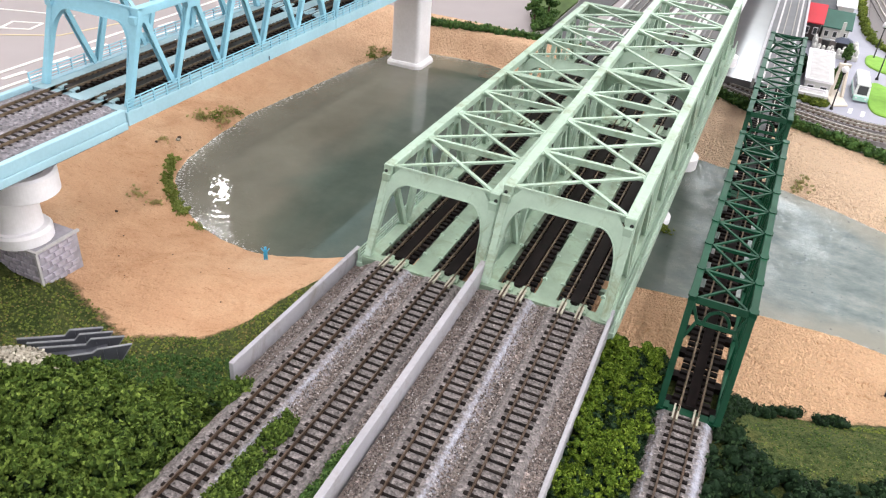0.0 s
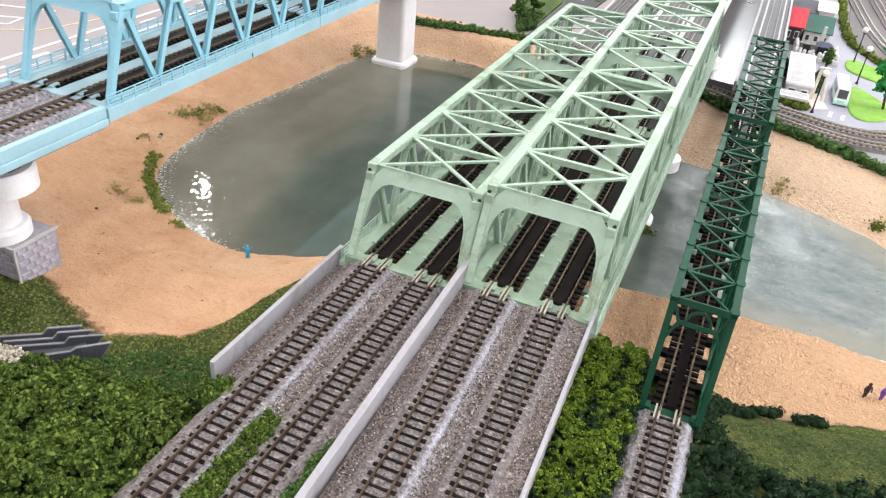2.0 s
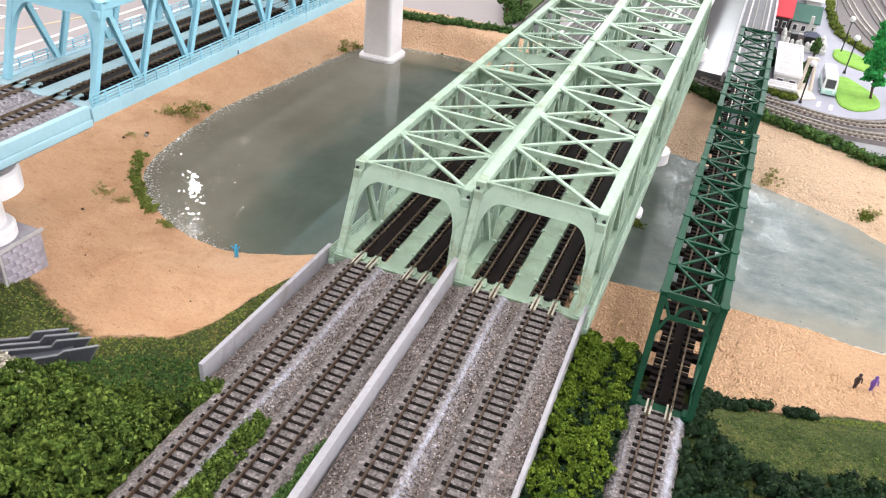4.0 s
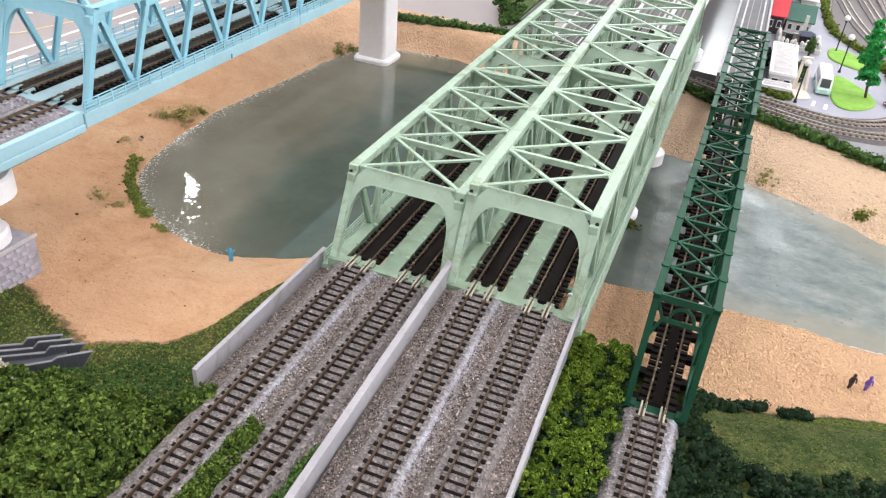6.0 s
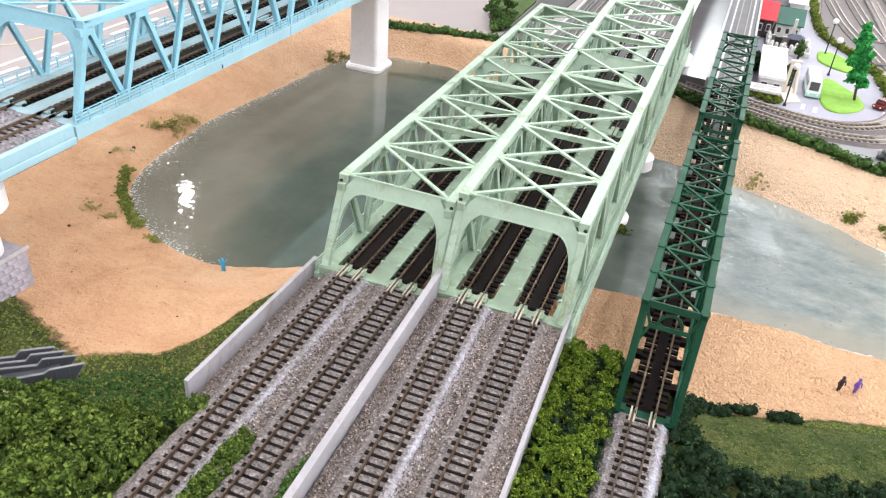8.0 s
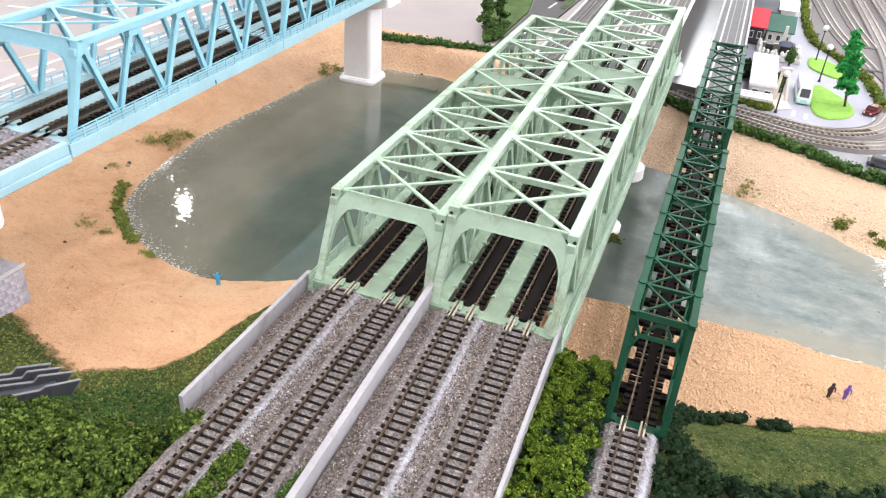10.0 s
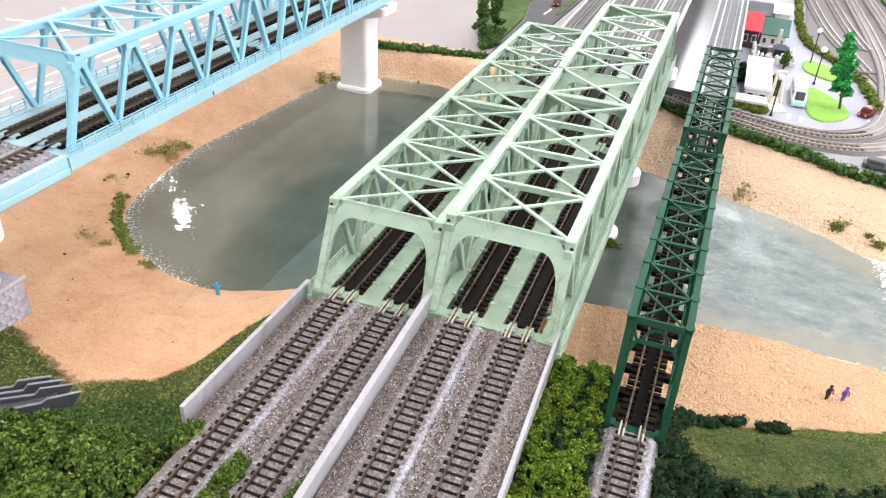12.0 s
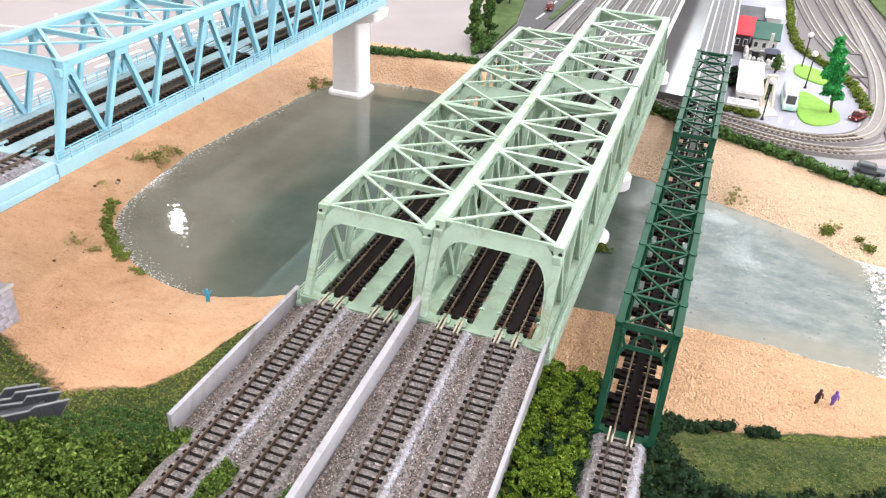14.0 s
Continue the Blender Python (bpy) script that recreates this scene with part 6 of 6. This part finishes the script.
vehicle(340, 648, -30, 24, 12, 10, M_CARRED, "maroon toy car parked on the plaza", "car", "car")
vehicle(338, 487, 80, 30, 12, 10, M_CARGREY, "dark grey toy car on the outer road", "car", "car")
vehicle(-108, 958, 5, 28, 12, 10, M_CARRED, "maroon toy car on the road beyond the bank", "car", "car")


def tree(x, y, h, spread, material, label, seed, z=Z_TABLE, n=230, column=False, lean=0.0):
    root = thing("tree", label, "tree", at(x, y, z, 0, lean, 0), "layout trees")
    r = random.Random(seed)
    bm = bm_new()
    rod(bm, (0, 0, 0), (0.5, 0.3, h * 0.5), 1.6, 1.1, 8)
    rod(bm, (0.5, 0.3, h * 0.49), (0, 0, h * 0.9), 1.1, 0.4, 8)
    tips = []
    for i in range(9):
        a, f = i * 2.4, 0.2 + 0.66 * i / 9
        k = spread * (min(1.0, 1.75 - 1.55 * f) if column else (1.05 - f) * 1.1) * (0.75 + 0.3 * ((i * 7) % 3) / 2)
        e = (math.cos(a) * k, math.sin(a) * k, h * f + k * 0.35)
        rod(bm, (0.3, 0.2, h * f), e, 0.6, 0.25, 6)
        tips.append(e)
    part("trunk", bm, M_BARK, root, "thin brown trunk with limbs")
    rr = np.random.RandomState(seed)
    pts, rad = [], []
    for i in range(n):
        if rr.uniform() < 0.6:
            t = tips[rr.randint(len(tips))]
            q = rr.uniform(0.5, 1.05)
            p = np.array([t[0] * q, t[1] * q, t[2]]) + rr.normal(size=3) * spread * 0.16
        else:
            f = rr.uniform(0.22, 1.0)
            k = spread * (0.42 * min(1.0, 1.7 - 1.4 * f) if column else 0.5 * (1.25 - f))
            p = np.array([rr.normal() * k, rr.normal() * k, h * f])
        pts.append(p)
        rad.append(rr.uniform(1.6, 3.4))
    ob = new("crown", foam_mesh("crown", pts, rad, material, seed, 14, 0.5, 0.7))
    ob.parent = root
    return root


tree(311, 652, 90, 10.5, M_LEAF_TREE, "bright green plastic tree on the lawn island", 3, n=330, column=True, lean=-10)
tree(236, 682, 26, 3.2, M_LEAF_HEDGE, "small dark green tree beside the white building", 9, n=34)
tree(248, 790, 24, 3.0, M_LEAF_HEDGE, "small dark green tree beside the memorial", 10, n=34)
tree(-152, 690, 78, 9, M_LEAF_HEDGE, "slim dark green tree on the verge", 4, n=220)
tree(-146, 735, 84, 9, M_LEAF_HEDGE, "slim dark green tree on the verge", 5, n=220)
tree(-190, 900, 60, 13, M_LEAF_DARK, "slim dark green tree on the verge", 6, n=160)
tree(-178, 960, 55, 13, M_LEAF_DARK, "slim dark green tree on the verge", 8, n=160)
foam_patch("foliage", [(-177, 760), (-143, 662), (-128, 690), (-140, 760)], 160, 2.4, 4.5, 4, M_LEAF_HEDGE, "green scrub round the foot of the verge trees", 34, "bush", z=Z_TABLE + 1)


# ---------------------------------------------------------------- plaza buildings
def house(name, x0, x1, y0, y1, h, roof_h, wall, roof, label, ridge_x=True, z=Z_TABLE):
    root = thing(name, label, "house", at((x0 + x1) / 2, (y0 + y1) / 2, z + 0.2), "toy houses")
    a, b = (x1 - x0) / 2, (y1 - y0) / 2
    part("wall", box(bm_new(), -a, a, -b, b, 0, h), wall, root, bevel=0.3)
    e = 3.0
    if ridge_x:
        prof = [(-b - e, h - 0.2), (0, h + roof_h), (b + e, h - 0.2)]
        part("roof", loft(bm_new(), [[(-a - e, y, zz) for y, zz in prof] + [(-a - e, y, zz - 1.4) for y, zz in prof[::-1]], [(a + e, y, zz) for y, zz in prof] + [(a + e, y, zz - 1.4) for y, zz in prof[::-1]]]), roof, root)
    else:
        prof = [(-a - e, h - 0.2), (0, h + roof_h), (a + e, h - 0.2)]
        part("roof", loft(bm_new(), [[(x, -b - e, zz) for x, zz in prof] + [(x, -b - e, zz - 1.4) for x, zz in prof[::-1]], [(x, b + e, zz) for x, zz in prof] + [(x, b + e, zz - 1.4) for x, zz in prof[::-1]]]), roof, root)
    for k in range(3):
        x = -a + (k + 0.5) * 2 * a / 3
        win = part("window", box(bm_new(), x - 3, x + 3, -b - 0.5, -b + 0.3, h * 0.35, h * 0.75), M_WHITEPL, root)
        part("pane", box(bm_new(), x - 2.4, x + 2.4, -b - 0.8, -b - 0.45, h * 0.39, h * 0.71), M_GLASSDARK, win, "dark pane")
    return root


house("house", 176, 209, 868, 938, 26, 18, M_DARKWALL, M_RED, "dark toy house with a red roof", True)
house("house", 213, 247, 876, 940, 22, 16, M_WHITEWALL, M_ROOFGREEN, "white toy house with a blue-green roof", True)
house("house", 180, 226, 962, 1040, 28, 10, M_WHITEWALL, M_DARKGREY, "white toy house with a dark grey roof", True)
house("house", 228, 250, 962, 1030, 34, 6, M_WHITEWALL, M_WHITEPL, "plain white toy house block", True)


def low_block(x0, x1, y0, y1, h, label, lip=1.6):
    root = thing("flat_building", label, "building", at(0, 0, Z_TABLE + 0.2), "flat white buildings")
    part("wall", box(bm_new(), x0, x1, y0, y1, 0, h), M_WHITEWALL, root, bevel=0.3)
    part("roof", box(bm_new(), x0 - lip, x1 + lip, y0 - lip, y1 + lip, h, h + 1.0), M_WHITEPL, root, bevel=0.2)
    for b in ((x0 - lip, x1 + lip, y0 - lip, y0 + 1), (x0 - lip, x1 + lip, y1 - 1, y1 + lip), (x0 - lip, x0 + 1, y0 + 1, y1 - 1), (x1 - 1, x1 + lip, y0 + 1, y1 - 1)):
        part("parapet", box(bm_new(), *b, h + 1.0, h + 3.2), M_WHITEPL, root, bevel=0.2)
    part("roof_panel", box(bm_new(), x0 + 3, x1 - 3, y0 + 4, y1 - 4, h + 1.0, h + 1.5), M_CAP, root, "pale grey roof panel")
    for k in range(2):
        x = x0 + (k + 0.5) * (x1 - x0) / 2
        win = part("window", box(bm_new(), x - 4, x + 4, y0 - 0.6, y0 + 0.4, h * 0.25, h * 0.75), M_WHITEPL, root)
        part("pane", box(bm_new(), x - 3.3, x + 3.3, y0 - 0.9, y0 - 0.5, h * 0.32, h * 0.68), M_GLASSDARK, win, "dark pane")


low_block(194, 226, 606, 626, 6, "low white flat-roofed toy building by the track")
low_block(201, 229, 632, 762, 15, "long white flat-roofed toy building by the plaza")


def beige_gate():
    """A leaning beige arch on a flat base."""
    root = thing("toy_gate", "beige plastic toy gate on a flat base", "gate", at(237, 640, Z_TABLE + 0.2, 0, 0, 12))
    part("base", slab(bm_new(), [(-11, -38), (8, -30), (8, 42), (-9, 34)], 0, 1.6), M_BEIGE, root, bevel=0.2)
    for s in (-1, 1):
        part("leg", beam(bm_new(), (s * 6.5, -4, 1.5), (s * 3.5, 4, 36), 3.4, 3.4), M_BEIGE, root, bevel=0.4)
    part("lintel", beam(bm_new(), (-6, 4, 36), (7, 4, 36), 5, 4.6), M_BEIGE, root, bevel=0.5)


beige_gate()


M_NAVY = plain("dark_blue_roof_plastic", (0.03, 0.04, 0.075), 0.45)


def shrine():
    """A cluster of small white stone posts, plinths and a dark pavilion."""
    root = thing("memorial", "white toy memorial with stone posts and dark gate", "memorial", at(233, 850, Z_TABLE + 0.2))
    r = random.Random(12)
    part("terrace", box(bm_new(), -29, 29, -50, 22, 0, 6), M_WHITEWALL, root, bevel=0.4)
    part("court", box(bm_new(), -22, 22, -40, 14, 6, 6.6), M_DARKWALL, root, "dark court inside the posts")
    rim = [(-27 + 6.0 * k, -46) for k in range(10)] + [(-26, -40 + 7 * k) for k in range(8)] + [(26, -40 + 7 * k) for k in range(8)] + [(-20 + 8 * k, -34 + 9 * (k % 2)) for k in range(6)]
    for x, y in rim:
        x, y = x + r.uniform(-1, 1), y + r.uniform(-1.5, 1.5)
        h = 9.5 + r.uniform(0, 4.5)
        part("stone_post", loft(bm_new(), [[(x + q * math.cos(u * 0.785), y + q * math.sin(u * 0.785), zz) for u in range(8)] for q, zz in ((1.7, 6), (2.3, 8), (2.5, h - 2), (1.8, h), (0.7, h + 0.6))]), M_WHITEWALL, root, smooth=True)
    part("pavilion", box(bm_new(), 0, 16, -30, -16, 6.6, 17), M_BLACK, root, "dark pavilion", bevel=0.5)
    part("pavilion_roof", loft(bm_new(), [[(-3, -34, 17), (19, -34, 17), (19, -12, 17), (-3, -12, 17)], [(4, -25, 22), (12, -25, 22), (12, -21, 22), (4, -21, 22)]]), M_NAVY, root, "dark blue pavilion roof")
    part("gate", box(bm_new(), -19, -9, -32, -20, 6.6, 17), M_BLACK, root, "dark gate", bevel=0.5)
    part("obelisk", loft(bm_new(), [[(4 + a, 2 + b, 7) for a, b in ((-3, -3), (3, -3), (3, 3), (-3, 3))], [(4 + a, 2 + b, 36) for a, b in ((-2, -2), (2, -2), (2, 2), (-2, 2))]]), M_WHITEWALL, root)


shrine()
foam_patch("foliage", [(233, 660), (238, 660), (243, 700), (248, 722), (240, 726), (233, 700)], 24, 1.8, 3.0, 8, M_LEAF_HEDGE, "dark green shrubs beside the white building", 35, "bush", z=Z_TABLE)
foam_patch("foliage", [(192, 690), (199, 690), (199, 745), (192, 745)], 26, 2.5, 4.2, 14, M_LEAF_DARK, "dark green shrub behind the white building", 36, "bush", z=Z_TABLE)
foam_patch("foliage", [(192, 598), (226, 590), (230, 604), (194, 614)], 60, 2.0, 3.6, 4, M_LEAF_OLIVE, "olive shrubs by the crossing track", 37, "bush", z=Z_TABLE)
foam_patch("foliage", [(72, 626), (110, 626), (140, 636), (140, 642), (108, 632), (72, 632)], 60, 1.8, 3.2, 3, M_LEAF_OLIVE, "olive shrubs at the end of the shiny road", 38, "bush", z=Z_TABLE)


# ---------------------------------------------------------------- printed card lines beside the blue bridge
def card_line(pts, w, material, label):
    bm = bm_new()
    for (ax, ay), (bx, by) in zip(pts, pts[1:]):
        beam(bm, (ax, ay, -32.6), (bx, by, -32.6), w, 0.5)
    solid("road_marking", bm, material, label, "road marking", "structure")


card_line([(-519, -300), (-517, 620)], 4, M_LINEWHITE, "long white line printed on the card ground")
card_line([(-494, -300), (-474, 620)], 4, M_LINEWHITE, "long white line printed on the card ground")
for i in range(14):
    y = -120 + i * 52
    card_line([(-507 + i * 0.9, y), (-506 + i * 0.9, y + 26)], 5, M_LINEWHITE, "short white dash printed on the card ground")
card_line([(-628, 244), (-600, 258), (-606, 282), (-636, 268), (-628, 244)], 3, M_LINEWHITE, "white box printed on the card ground")
card_line([(-690, 290), (-655, 303), (-600, 322)], 3, M_LINEWHITE, "white line printed on the card ground")
card_line([(-650, 200), (-560, 262), (-540, 340)], 3, M_LINEYELLOW, "yellow line printed on the card ground")
card_line([(-720, 420), (-680, 431), (-668, 470), (-700, 500)], 4, M_LINEWHITE, "white line printed on the card ground")
card_line([(-640, 380), (-600, 470), (-590, 600)], 4, M_LINEWHITE, "white line printed on the card ground")
for i in range(6):
    card_line([(-690 + i * 8, 520 + i * 26), (-672 + i * 8, 514 + i * 26)], 3, M_LINEYELLOW, "yellow tick printed on the card ground")
